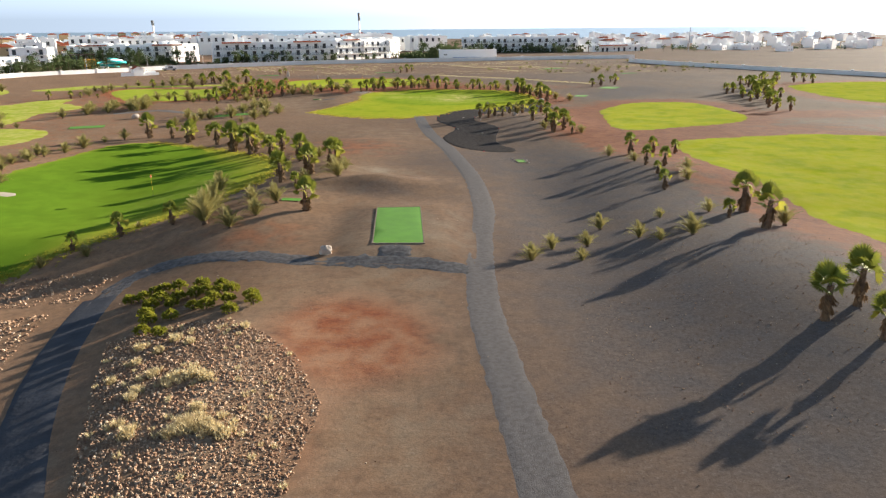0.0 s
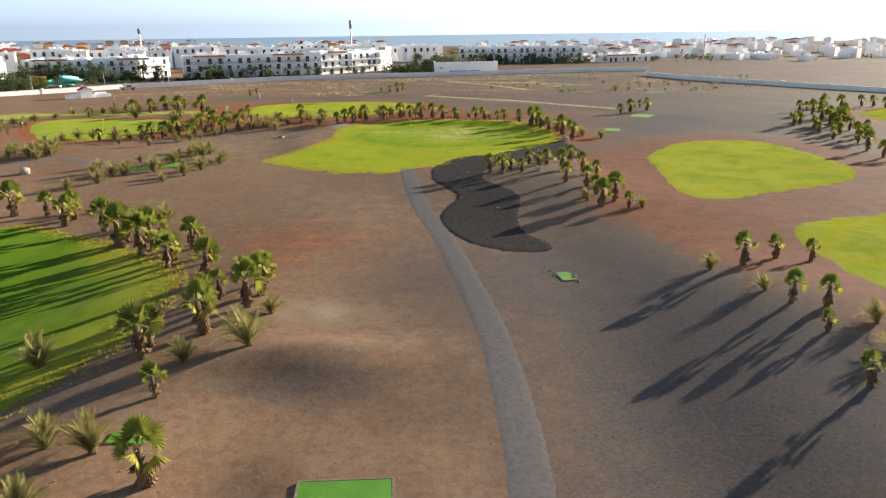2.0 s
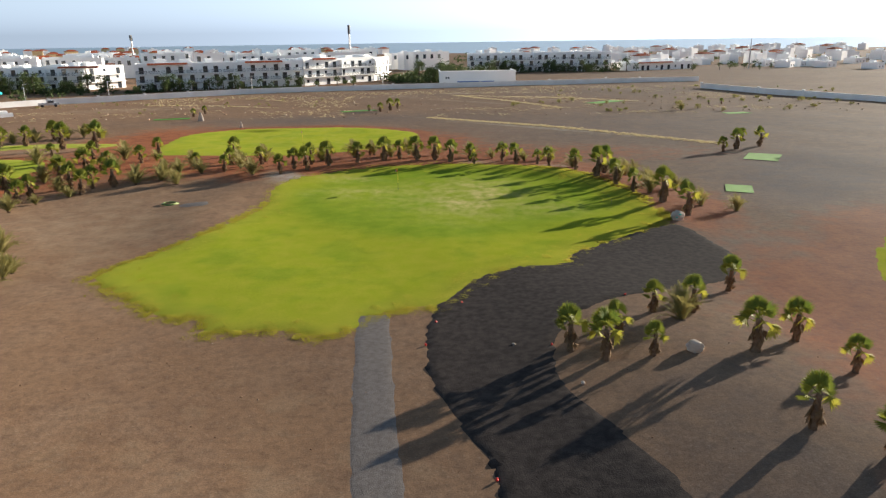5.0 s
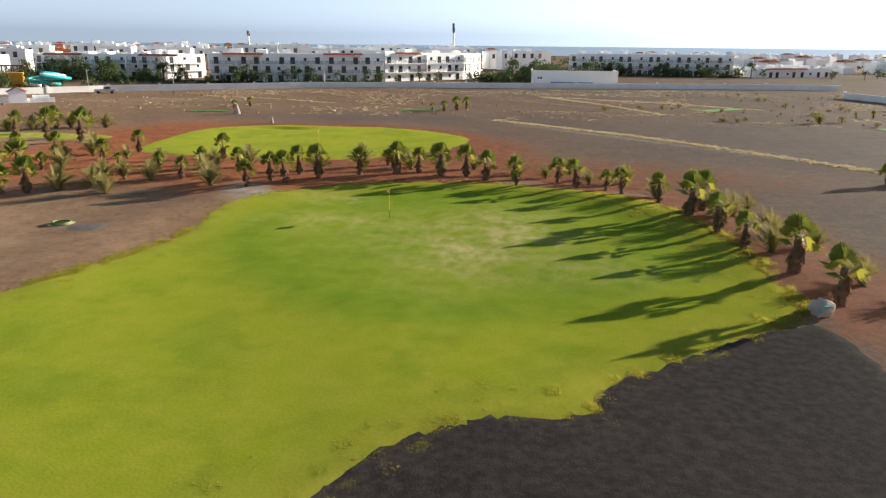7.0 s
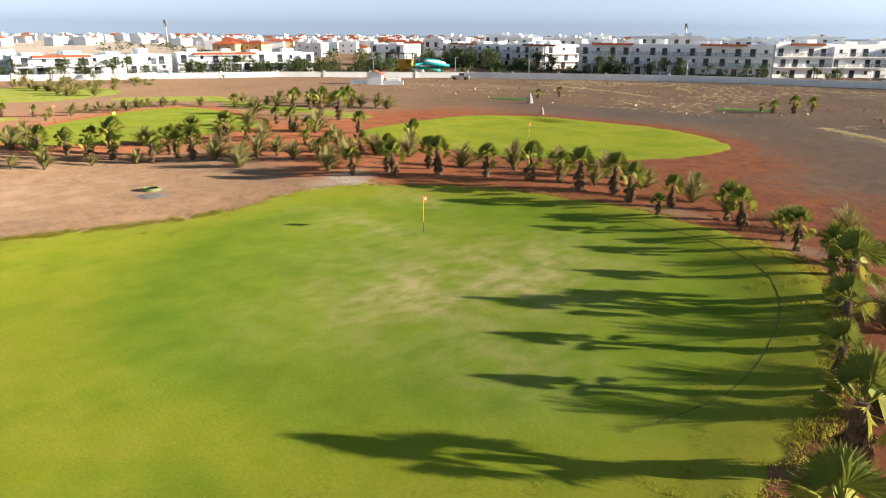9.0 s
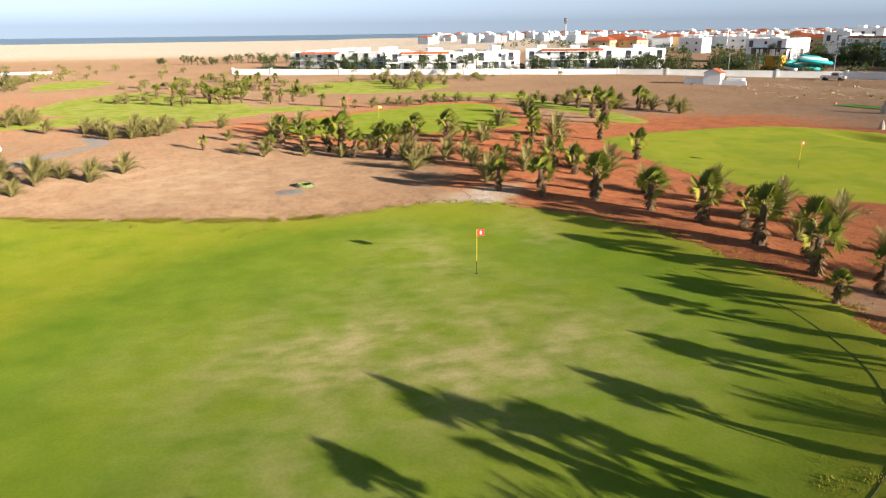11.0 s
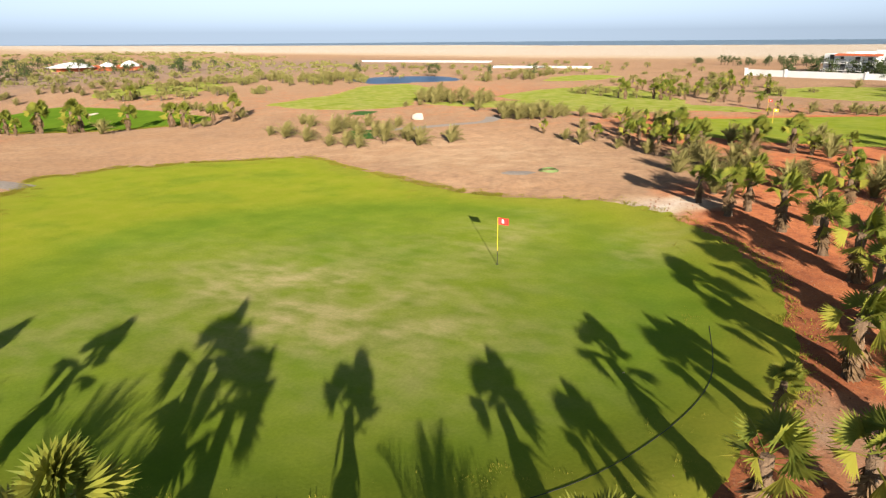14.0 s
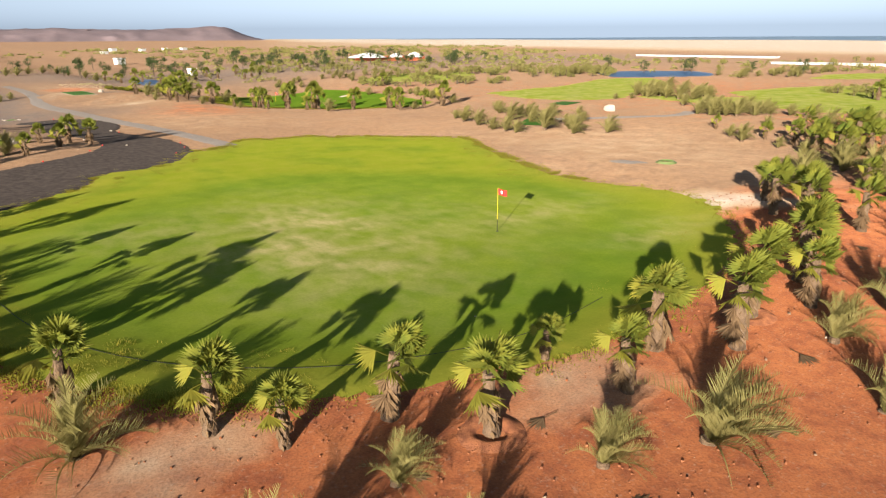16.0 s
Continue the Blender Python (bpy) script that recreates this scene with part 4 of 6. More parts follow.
# beside the left green
plant(FAN_NEAR, 2.5, [(-11.4, 55.5, 2.7), (-13.4, 61.9, 1.6), (-16.2, 67.8, 2.3), (-12.0, 72.8, 2.8), (-11.9, 77.4, 2.2), (-14.6, 72.7, 2.3), (-17.8, 83.9, 1.7), (-20.6, 89.2, 1.9), (-21.0, 84.9, 2.3), (-23.9, 88.3, 3.3), (-27.3, 90.9, 3.1), (-30.8, 94.5, 3.0), (-35.6, 98.5, 2.8), (-38.9, 99.9, 2.3), (-42.1, 99.8, 3.4)], 13)
plant(DATE_NEAR, 2.2, [(-16.4, 58.0, 1.9), (-14.2, 57.4, 2.1), (-15.0, 53.7, 1.9), (-16.4, 51.1, 2.1), (-19.5, 57.2, 2.9), (-18.9, 52.9, 2.9), (-13.2, 65.2, 1.7), (-10.3, 66.8, 2.7), (-45.0, 98.2, 1.9)], 14)
# along the left green
plant(FAN_FAR, 2.5, [(-22.0, 54.3, 2.0), (-25.7, 53.0, 2.0), (-28.5, 50.7, 1.6)], 15)
plant(DATE_FAR, 2.2, [(-19.4, 54.5, 2.9), (-22.1, 67.5, 2.5), (-26.7, 49.4, 1.3), (-29.4, 47.9, 1.2), (-46.6, 95.7, 1.1), (-47.4, 91.4, 2.4), (-48.2, 88.1, 1.9), (-49.3, 85.3, 1.7), (-49.4, 82.2, 1.8), (-50.3, 80.3, 1.6), (-51.2, 79.5, 1.8), (-25.1, 55.0, 0.7)], 16)
# by the near slope
plant(FAN_NEAR, 2.5, [(21.7, 51.4, 1.5), (23.7, 53.6, 3.1), (22.7, 47.3, 3.1), (18.2, 30.8, 2.6), (20.4, 32.0, 2.7), (19.7, 28.6, 2.2)], 17)
plant(DATE_NEAR, 2.2, [(5.8, 44.1, 1.6), (7.6, 46.9, 1.6), (10.2, 47.5, 1.4), (9.2, 44.2, 1.2), (12.0, 51.7, 1.6), (14.0, 48.0, 1.6), (17.4, 46.8, 2.0), (15.1, 46.5, 1.2), (16.9, 52.7, 1.1), (21.0, 53.6, 1.5), (24.6, 48.5, 2.0)], 18)
# by the right fairway
plant(FAN_FAR, 2.5, [(21.4, 79.7, 2.6), (24.6, 81.6, 2.0), (27.1, 81.3, 1.8), (21.0, 71.9, 2.1), (22.7, 71.1, 2.1), (21.1, 67.9, 1.4), (20.1, 62.2, 2.0)], 19)
plant(DATE_FAR, 2.2, [(24.4, 68.9, 1.8), (23.4, 65.5, 1.7), (18.9, 79.2, 1.7), (20.5, 74.2, 1.5)], 20)
# on the rise by the black gravel
plant(FAN_FAR, 2.5, [(5.9, 114.9, 2.3), (7.3, 113.6, 2.7), (8.4, 115.8, 2.1), (9.5, 113.6, 1.8), (11.1, 119.3, 1.9), (13.3, 119.3, 2.2), (14.3, 113.7, 2.8), (17.0, 123.7, 2.2), (13.5, 106.9, 2.3), (17.0, 115.4, 2.4), (15.3, 104.9, 2.3), (17.9, 111.8, 1.9), (15.7, 101.7, 2.1), (15.2, 97.4, 2.9), (16.9, 99.3, 2.9), (17.7, 96.8, 1.7)], 21)
plant(DATE_FAR, 2.2, [(12.3, 118.0, 2.4), (14.4, 99.6, 1.7), (18.8, 106.2, 1.9), (19.2, 97.2, 1.7)], 22)
# before the third green
plant(FAN_FAR, 2.5, [(-56.1, 148.2, 2.1), (-53.1, 152.1, 1.4), (-47.0, 152.9, 2.7), (-42.0, 152.8, 2.7)], 23)
plant(DATE_FAR, 2.2, [(-53.2, 147.8, 2.9), (-49.2, 148.6, 2.0)], 24)
# behind the third green
plant(FAN_FAR, 2.5, [(-64.4, 198.9, 2.8)], 25)
plant(DATE_FAR, 2.2, [(-80.7, 189.2, 2.1), (-76.5, 188.5, 1.8), (-74.6, 189.8, 1.9), (-72.3, 196.2, 2.4), (-68.5, 194.2, 2.6), (-65.4, 195.2, 2.9), (-61.9, 198.5, 2.7), (-60.1, 200.1, 2.8), (-57.5, 200.0, 2.8)], 26)
# by the far tee
plant(DATE_FAR, 2.2, [(-36.4, 120.8, 2.9), (-40.0, 120.9, 2.0), (-36.0, 126.7, 2.2), (-33.2, 129.9, 2.9), (-30.9, 122.0, 2.4), (-29.6, 126.0, 1.8), (-29.9, 129.2, 1.8), (-35.3, 131.2, 2.1)], 27)
# by the far tee
plant(DATE_FAR, 2.2, [(-33.1, 114.9, 1.5), (-31.8, 118.3, 2.4), (-42.6, 111.0, 1.9), (-40.5, 114.1, 2.1), (-39.5, 118.9, 2.0), (-36.8, 123.8, 1.8), (-41.3, 124.7, 1.1)], 28)
# by the far right fairway
plant(FAN_FAR, 2.5, [(73.3, 176.4, 2.4), (72.9, 170.5, 3.1), (72.0, 165.1, 3.3), (68.9, 156.7, 3.1), (68.9, 152.6, 3.2), (84.1, 180.7, 3.1), (67.7, 148.4, 2.7), (59.2, 128.9, 2.9), (58.2, 123.6, 2.6), (60.6, 123.4, 2.6), (89.4, 182.3, 2.5), (91.7, 181.9, 2.5), (92.7, 179.3, 2.4), (82.5, 183.7, 2.9)], 29)
# on the western bank
plant(FAN_FAR, 2.5, [(-45.2, 141.2, 1.6), (-43.4, 147.4, 1.8), (-40.4, 157.6, 2.9)], 30)
plant(DATE_FAR, 2.2, [(-64.1, 126.8, 2.6), (-64.5, 128.3, 2.4), (-56.7, 133.1, 2.9), (-56.8, 134.6, 2.9), (-56.9, 136.0, 2.8), (-59.8, 136.4, 2.3), (-42.1, 144.7, 1.5), (-50.6, 143.2, 1.5), (-40.3, 155.7, 1.0), (-45.0, 160.7, 2.8)], 31)
# in the valley
plant(FAN_FAR, 2.5, [(-118.4, 135.0, 2.2), (-105.1, 140.9, 2.4), (-105.7, 143.8, 2.9), (-95.5, 150.0, 2.2), (-96.2, 152.1, 2.2), (-86.9, 156.0, 2.0), (-83.5, 158.9, 1.8), (-82.1, 160.5, 1.4)], 32)
plant(DATE_FAR, 2.2, [(-92.8, 99.7, 2.9), (-76.8, 110.3, 2.9), (-74.4, 113.2, 2.9), (-83.0, 110.1, 2.9), (-73.6, 116.0, 2.9), (-66.8, 109.7, 1.2), (-69.6, 110.4, 1.4), (-80.4, 168.2, 1.8), (-80.7, 170.5, 1.8), (-82.9, 173.3, 1.7), (-82.2, 176.4, 2.0), (-83.0, 178.7, 1.4)], 33)
# by the outer tees
plant(FAN_FAR, 2.5, [(-52.9, 232.0, 1.8), (-52.4, 238.0, 1.9), (-16.8, 240.3, 1.4), (-14.2, 237.8, 2.1), (-12.2, 240.7, 2.8), (-10.8, 244.6, 2.5), (59.5, 243.9, 1.1), (62.4, 244.1, 1.4), (36.8, 176.2, 2.2), (39.2, 178.0, 2.9), (43.7, 187.1, 1.7), (43.2, 179.9, 2.9)], 34)
plant(DATE_FAR, 2.2, [(49.1, 230.9, 2.6)], 35)
# on the rim of the left green
plant(FAN_NEAR, 2.5, [(-35.5, 96.4, 2.9), (-34.1, 101.3, 1.6), (-27.3, 89.4, 3.7), (-24.3, 87.0, 3.7), (-24.8, 92.5, 1.8), (-20.9, 83.4, 2.8), (-20.5, 87.8, 2.5), (-16.4, 78.9, 3.0), (-14.2, 74.5, 1.9), (-11.6, 74.9, 2.6), (-13.5, 68.9, 3.0), (-15.8, 66.3, 2.8)], 36)
plant(DATE_NEAR, 2.2, [(-36.6, 100.7, 1.5), (-25.8, 96.6, 2.4), (-17.9, 85.8, 1.2), (-14.5, 80.4, 1.6), (-10.3, 71.9, 1.7), (-43.6, 119.9, 2.1), (-40.9, 118.9, 2.3), (-36.5, 129.9, 1.8), (-36.0, 135.6, 2.3), (-33.4, 133.6, 2.6), (-29.7, 127.9, 2.1)], 37)
# beyond the left green
plant(FAN_FAR, 2.5, [(-56.1, 60.0, 2.9)], 38)
plant(DATE_FAR, 2.2, [(-46.4, 71.3, 1.9), (-49.4, 76.8, 1.4), (-50.5, 78.4, 1.4), (-50.3, 83.0, 1.7), (-50.4, 85.9, 1.8), (-0.1, -36.8, 2.9), (-2.5, -34.8, 2.9), (-5.9, -43.3, 2.9), (-10.0, -49.0, 2.9), (-14.2, -53.3, 2.9), (-16.8, -51.5, 2.5), (-19.5, -40.7, 2.8), (-18.5, -18.9, 2.8)], 39)
# before the outer fairway
plant(DATE_FAR, 2.2, [(-66.1, 122.2, 2.2), (-64.1, 138.2, 2.0), (-61.8, 142.0, 2.2), (-62.1, 148.2, 2.1), (-60.8, 151.0, 2.4), (-58.3, 150.7, 2.1), (-44.6, 123.5, 1.7), (-40.9, 127.5, 1.5)], 40)
# round the main green
plant(FAN_NEAR, 2.5, [(-10.8, 168.4, 2.5), (-7.7, 169.6, 2.8), (-3.6, 170.2, 2.9), (-5.8, 171.0, 2.3), (-14.0, 166.5, 2.8), (-16.1, 163.8, 2.5), (-18.7, 161.8, 2.1), (-1.4, 171.2, 2.8), (-17.7, 164.5, 2.3), (-16.3, 167.8, 2.5)], 41)
plant(DATE_NEAR, 2.2, [(-11.7, 173.0, 2.9), (-15.6, 170.8, 2.7), (-22.0, 162.0, 2.6), (-9.5, 176.2, 2.5)], 44)
# round the main green
plant(FAN_FAR, 2.5, [(17.8, 161.5, 3.2)], 42)
plant(DATE_FAR, 2.2, [(19.8, 150.5, 2.6), (18.6, 157.5, 2.7), (19.8, 160.2, 2.6)], 43)


# ---- perimeter wall ----
def perimeter_wall(name, line, tall, label, every):
    """A whitewashed wall with capped piers."""
    ob = thing(name, Matrix.Identity(4), label, "wall")
    tagged(ob, kind="structure")
    pts = [Vector((*p, 0)) for p in line]
    for a, b in zip(pts, pts[1:]):
        run = (b - a).length
        m = Matrix.Translation(a) @ (b - a).to_track_quat("X", "Z").to_matrix().to_4x4()
        w = part("wall_panel", boxes((0, run, -0.12, 0.12, -0.6, tall), (0, run, -0.17, 0.17, tall, tall + 0.07)), WHITE_WALL, ob)
        w.matrix_basis = m
        for k in range(int(run / every)):
            pier = part("pier", boxes((-0.25, 0.25, -0.25, 0.25, -0.6, tall + 0.22), (-0.33, 0.33, -0.33, 0.33, tall + 0.22, tall + 0.36)), WHITE_WALL, ob)
            pier.matrix_basis = m @ pose(k * every, 0, 0)


perimeter_wall("perimeter_wall", [(-185, 140), (-168, 168), (-152, 198), (-137, 233), (-104, 270), (-62, 300), (-40, 307), (0, 316), (55, 328), (88, 332)], 1.5, "long low whitewashed boundary wall with piers", 12.0)
perimeter_wall("perimeter_wall", [(77, 298), (84, 275), (100, 240), (118, 207), (150, 150)], 1.4, "low whitewashed boundary wall beside dusty ground", 14.0)


# ---- hotels and houses ----
rng = random.Random(3)
PANE = bpy.data.meshes.new("window")
_bm = boxes((-0.72, 0.72, -0.06, 0.02, 0, 2.1))
_bm.to_mesh(PANE)
PANE.materials.append(GLASS)
SMALL_PANE = bpy.data.meshes.new("window")
_bm = boxes((-0.45, 0.45, -0.06, 0.02, 0.95, 1.9))
_bm.to_mesh(SMALL_PANE)
SMALL_PANE.materials.append(GLASS)
RAILING = bpy.data.meshes.new("railing")
_bm = boxes((-1.7, 1.7, -0.04, 0.04, 0.90, 1.00), (-1.7, 1.7, -0.03, 0.03, 0.10, 0.16), *((x * 0.24 - 0.03, x * 0.24 + 0.03, -0.03, 0.03, 0.16, 0.90) for x in range(-7, 8)))
_bm.to_mesh(RAILING)
RAILING.materials.append(RAIL)


def hotel(left, right, depth, top, storeys, label, trim=4, rails=True, base=0.0, wall=None, seed=1):
    """A long white block between two corners of its front, with balconies on every floor."""
    rng = random.Random(seed)
    a, b = Vector((*left, 0)), Vector((*right, 0))
    run, turn = (b - a).length, math.degrees(math.atan2(b.y - a.y, b.x - a.x))
    ob = thing("hotel_building", pose(a.x, a.y, 0, 0, 0, turn), label, "building", "hotel blocks")
    floor_h = (top - 0.5 - base) / storeys
    bays = max(3, int(run / 3.9))
    pitch = run / bays
    part("wall", boxes((0, run, 0, depth, -3, top - 0.45)), wall or WHITE, ob)
    spans = [(0, run, 0, 0.3, top - 0.45, top), (0, run, depth - 0.3, depth, top - 0.45, top), (0, 0.3, 0.3, depth - 0.3, top - 0.45, top), (run - 0.3, run, 0.3, depth - 0.3, top - 0.45, top)]
    part("parapet", boxes(*spans), wall or WHITE, ob)
    for k in range(int(run / 9)):
        x = 4 + k * 9 + rng.uniform(-2, 2)
        part("stair_turret", boxes((x, x + rng.uniform(2.2, 4.0), 3 + rng.uniform(0, 4), 8 + rng.uniform(0, 4), top - 0.5, top + rng.uniform(0.5, 1.5))), wall or WHITE, ob)
    for s in range(storeys):
        z = base + s * floor_h
        if s:
            part("balcony_slab", boxes((0.3, run - 0.3, -1.25, -0.004, z - 0.18, z)), wall or WHITE, ob)
        for k in range(bays):
            x = (k + 0.5) * pitch
            placed("window", PANE if (k + s) % 3 else SMALL_PANE, ob, "", pose(x + rng.choice((-0.5, 0, 0.5)), 0, z + 0.05))
            if s and rails:
                if k % 4 == 3:
                    part("balcony_divider", boxes((x + pitch / 2 - 0.1, x + pitch / 2 + 0.1, -1.2, -0.004, z + 0.004, z + floor_h - 0.19)), wall or WHITE, ob)
                placed("railing", RAILING, ob, "", pose(x, -1.2, z))
    if trim:
        for k in range(1, bays - 1, trim * 2):
            x = k * pitch
            part("tiled_eave", boxes((x, x + trim * pitch * 0.8, -1.3, -0.004, top - 0.62, top - 0.45)), WHITE, ob)
            bm = bmesh.new()
            v = [bm.verts.new(p) for p in ((x, -1.45, top - 0.44), (x + trim * pitch * 0.8, -1.45, top - 0.44), (x + trim * pitch * 0.8, -0.004, top + 0.15), (x, -0.004, top + 0.15), (x, -0.004, top - 0.44), (x + trim * pitch * 0.8, -0.004, top - 0.44))]
            for q in ((0, 1, 2, 3), (0, 3, 4), (1, 5, 2), (0, 4, 5, 1), (3, 2, 5, 4)):
                bm.faces.new([v[i] for i in q])
            part("roof_tiles", bm, TERRACOTTA, ob, "red terracotta roof tiles")
    return ob


long_label = "long white three-storey hotel block with balconies and red-tiled trims"
hotel((-101, 318), (-50, 337.5), 14, 8.8, 3, long_label, 4, seed=2)
hotel((-49.7, 337.8), (-27.5, 362), 14, 9.2, 3, "sunlit white hotel wing with balconies and red-tiled trims", 3, seed=12)
hotel((-27.2, 362.6), (-23.0, 381), 12, 8.8, 3, "white end block of a hotel with few windows", 0, False, seed=3)
hotel((-171, 329), (-124.5, 332), 14, 7.9, 3, "white hotel wing with balconies behind dark trees", 4, seed=4)
hotel((-124.0, 332.5), (-116.5, 345), 12, 8.0, 3, "plain white hotel end block", 0, False, seed=5)
hotel((-182, 303), (-168, 307), 12, 7.6, 3, "square white hotel block with small windows", 0, False, seed=6)
hotel((-161, 218), (-148.4, 253), 12, 5.9, 3, "white hotel block with red-tiled eaves behind the boundary wall", 5, base=-0.9, seed=7)
hotel((-166.0, 180), (-161.6, 216.5), 12, 5.6, 3, "white hotel block with terraces and red trims", 4, base=-0.9, seed=8)
hotel((-205, 157), (-178, 190), 12, 5.2, 3, "white stepped hotel terraces", 4, base=-0.9, seed=9)
hotel((10.8, 424), (78, 422), 16, 8.6, 3, "large plain white hotel with a columned entrance", 0, seed=10)
hotel((86, 415), (120, 432), 10, 3.6, 1, "low white villa row with a red-tiled roof edge", 6, False, seed=11)

# white wings behind, seen over the roofs
rng = random.Random(5)
for k in range(34):
    a = rng.uniform(0, 1)
    x, y = -215 + 200 * a + rng.uniform(-12, 12), 300 + 90 * a + rng.uniform(35, 110)
    w, d, t = rng.uniform(9, 22), rng.uniform(8, 12), 8.6 + rng.uniform(-1.2, 2.2)
    ob = thing("hotel_wing", pose(x, y, 0, 0, 0, 24 + rng.uniform(-4, 4)), "white flat-roofed hotel wing with roof parapets", "building", "hotel wings")
    part("wall", boxes((0, w, 0, d, -2, t)), WHITE, ob)
    part("parapet", boxes((-0.1, w + 0.1, -0.1, 0.25, t, t + 0.6), (-0.1, 0.25, 0.25, d, t, t + 0.6), (w * 0.4, w * 0.4 + 2.5, 2, 5, t, t + 1.6), (w * 0.75, w * 0.75 + 1.2, 0.3, 3, t, t + 1.2)), WHITE, ob)
    for i in range(int(w / 4)):
        placed("window", PANE, ob, "", pose(2 + 4 * i, -0.004, t - 2.8))

# assembly hall in front of the large hotel
hall = thing("assembly_hall", pose(-1.6, 329, 0, 0, 0, 2), "plain white flat-roofed hall with a blue base band", "building")
part("wall", boxes((0, 26, 0, 14, -1, 4.2)), WHITE, hall)
part("parapet", boxes((-0.1, 26.1, -0.1, 0.3, 4.2, 4.7), (-0.1, 0.3, 0.3, 14, 4.2, 4.7), (25.8, 26.1, 0.3, 14, 4.2, 4.7)), WHITE, hall)
part("blue_screen", boxes((6, 18.5, -0.8, -0.5, 0, 1.3), (6, 6.15, -0.5, -0.004, 0, 1.3), (18.35, 18.5, -0.5, -0.004, 0, 1.3)), BLUE, hall, "blue sheet screen")
for x in (2.2, 3.0):
    placed("window", SMALL_PANE, hall, "", pose(x, -0.004, 1.6) @ Matrix.Scale(0.6, 4))


def house(kind, rng, panes=True, all_white=False):
    """A small town house with a tiled or flat roof."""
    w, d, t = rng.uniform(8, 14), rng.uniform(7, 10), rng.choice((3.2, 6.0, 6.4))
    wall = WHITE if all_white else rng.choice((WHITE, WHITE, CREAM))
    ob = thing("house", Matrix.Identity(4), "small %s town house with a %s" % ("ochre" if wall is CREAM else "white", "terracotta hipped roof" if kind else "flat parapet roof"), "house", "town houses")
    part("wall", boxes((-w / 2, w / 2, -d / 2, d / 2, -2, t)), wall, ob)
    if kind:
        bm = bmesh.new()
        e = 0.5
        v = [bm.verts.new(p) for p in ((-w / 2 - e, -d / 2 - e, t), (w / 2 + e, -d / 2 - e, t), (w / 2 + e, d / 2 + e, t), (-w / 2 - e, d / 2 + e, t), (-w / 5, 0, t + 1.7), (w / 5, 0, t + 1.7))]
        for q in ((0, 1, 5, 4), (1, 2, 5), (2, 3, 4, 5), (3, 0, 4), (3, 2, 1, 0)):
            bm.faces.new([v[i] for i in q])
        part("roof", bm, TERRACOTTA, ob)
    else:
        part("parapet", boxes((-w / 2, w / 2, -d / 2, -d / 2 + 0.25, t, t + 0.7), (-w / 2, -w / 2 + 0.25, -d / 2 + 0.25, d / 2, t, t + 0.7), (w / 2 - 0.25, w / 2, -d / 2 + 0.25, d / 2, t, t + 0.7), (-1, 2, -1, 2, t, t + 2)), WHITE, ob)
    for s in range(int(t / 3) if panes else 0):
        for i in range(2):
            placed("window", SMALL_PANE, ob, "", pose((i - 0.5) * w / 2.2, -d / 2 - 0.004, s * 3))
            placed("window", SMALL_PANE, ob, "", pose(w / 2 + 0.004, (i - 0.5) * d / 2.4, s * 3, 0, 0, 90))
    return ob


HOUSES = [house(k % 3 != 0, random.Random(60 + k)) for k in range(5)]
WHITE_HOUSES = [house(False, random.Random(160 + k), True, True) for k in range(4)]
FAR_WHITE = [house(k == 3, random.Random(260 + k), False, True) for k in range(5)]
FAR_HOUSES = [house(k % 3 != 0, random.Random(60 + k), False) for k in range(7)]


def settle(n, seed, spot, kinds):
    """n houses at places that spot() draws."""
    rng = random.Random(seed)
    for k in range(n):
        x, y, turn, s = spot(rng)
        ob = rng.choice(kinds)
        m = pose(x, y, 0, 0, 0, turn) @ Matrix.Scale(s, 4)
        if ob.name not in used:
            used.add(ob.name)
            ob.matrix_basis = m
        else:
            copy_thing(ob, Matrix.Identity(4)).matrix_basis = m


def polar(rng, a0, a1, d0, d1):
    a, d = radians(rng.uniform(a0, a1)), rng.uniform(d0, d1)
    return -d * math.sin(a), 140 + d * math.cos(a), 35 + rng.uniform(-10, 10), 1.0


settle(40, 1, lambda r: polar(r, 20, 62, 330, 470), HOUSES)
settle(90, 5, lambda r: polar(r, 20, 62, 400, 620), FAR_HOUSES)
settle(22, 4, lambda r: (*polar(r, -38, -14, 320, 480)[:3], 0.72), WHITE_HOUSES)
settle(60, 6, lambda r: (*polar(r, -42, -3, 360, 560)[:3], 0.75), FAR_WHITE)


def far_town(name, n, seed, spot, kinds, label):
    """The houses too far off to tell apart, in one mesh."""
    rng, pieces = random.Random(seed), []
    for k in range(n):
        x, y, turn, s = spot(rng)
        m = pose(x, y, 0, 0, 0, turn) @ Matrix.Scale(s, 4)
        pieces += [(o.data, m) for o in rng.choice(kinds).children]
    tagged(joined(name, pieces, None), label, "town", "", "stuff")


far_town("far_town", 150, 2, lambda r: polar(r, 5, 64, 560, 1000), FAR_HOUSES, "far town of white and ochre houses")
far_town("coast_town", 130, 3, lambda r: (*polar(r, 20, 76, 1000, 1500)[:3], 1.25), FAR_HOUSES, "distant white and ochre town by the sea")
far_town("villa_quarter", 90, 6, lambda r: (*polar(r, -46, -3, 520, 900)[:3], 0.8), FAR_WHITE, "far quarter of white flat-roofed villas")
far_town("white_quarter", 80, 7, lambda r: polar(r, 45, 76, 620, 1200), FAR_WHITE, "far quarter of white houses on the plain")
for ob in HOUSES + WHITE_HOUSES + FAR_WHITE + FAR_HOUSES:
    if ob.name not in used:
        for o in (*ob.children_recursive, ob):
            bpy.data.objects.remove(o)

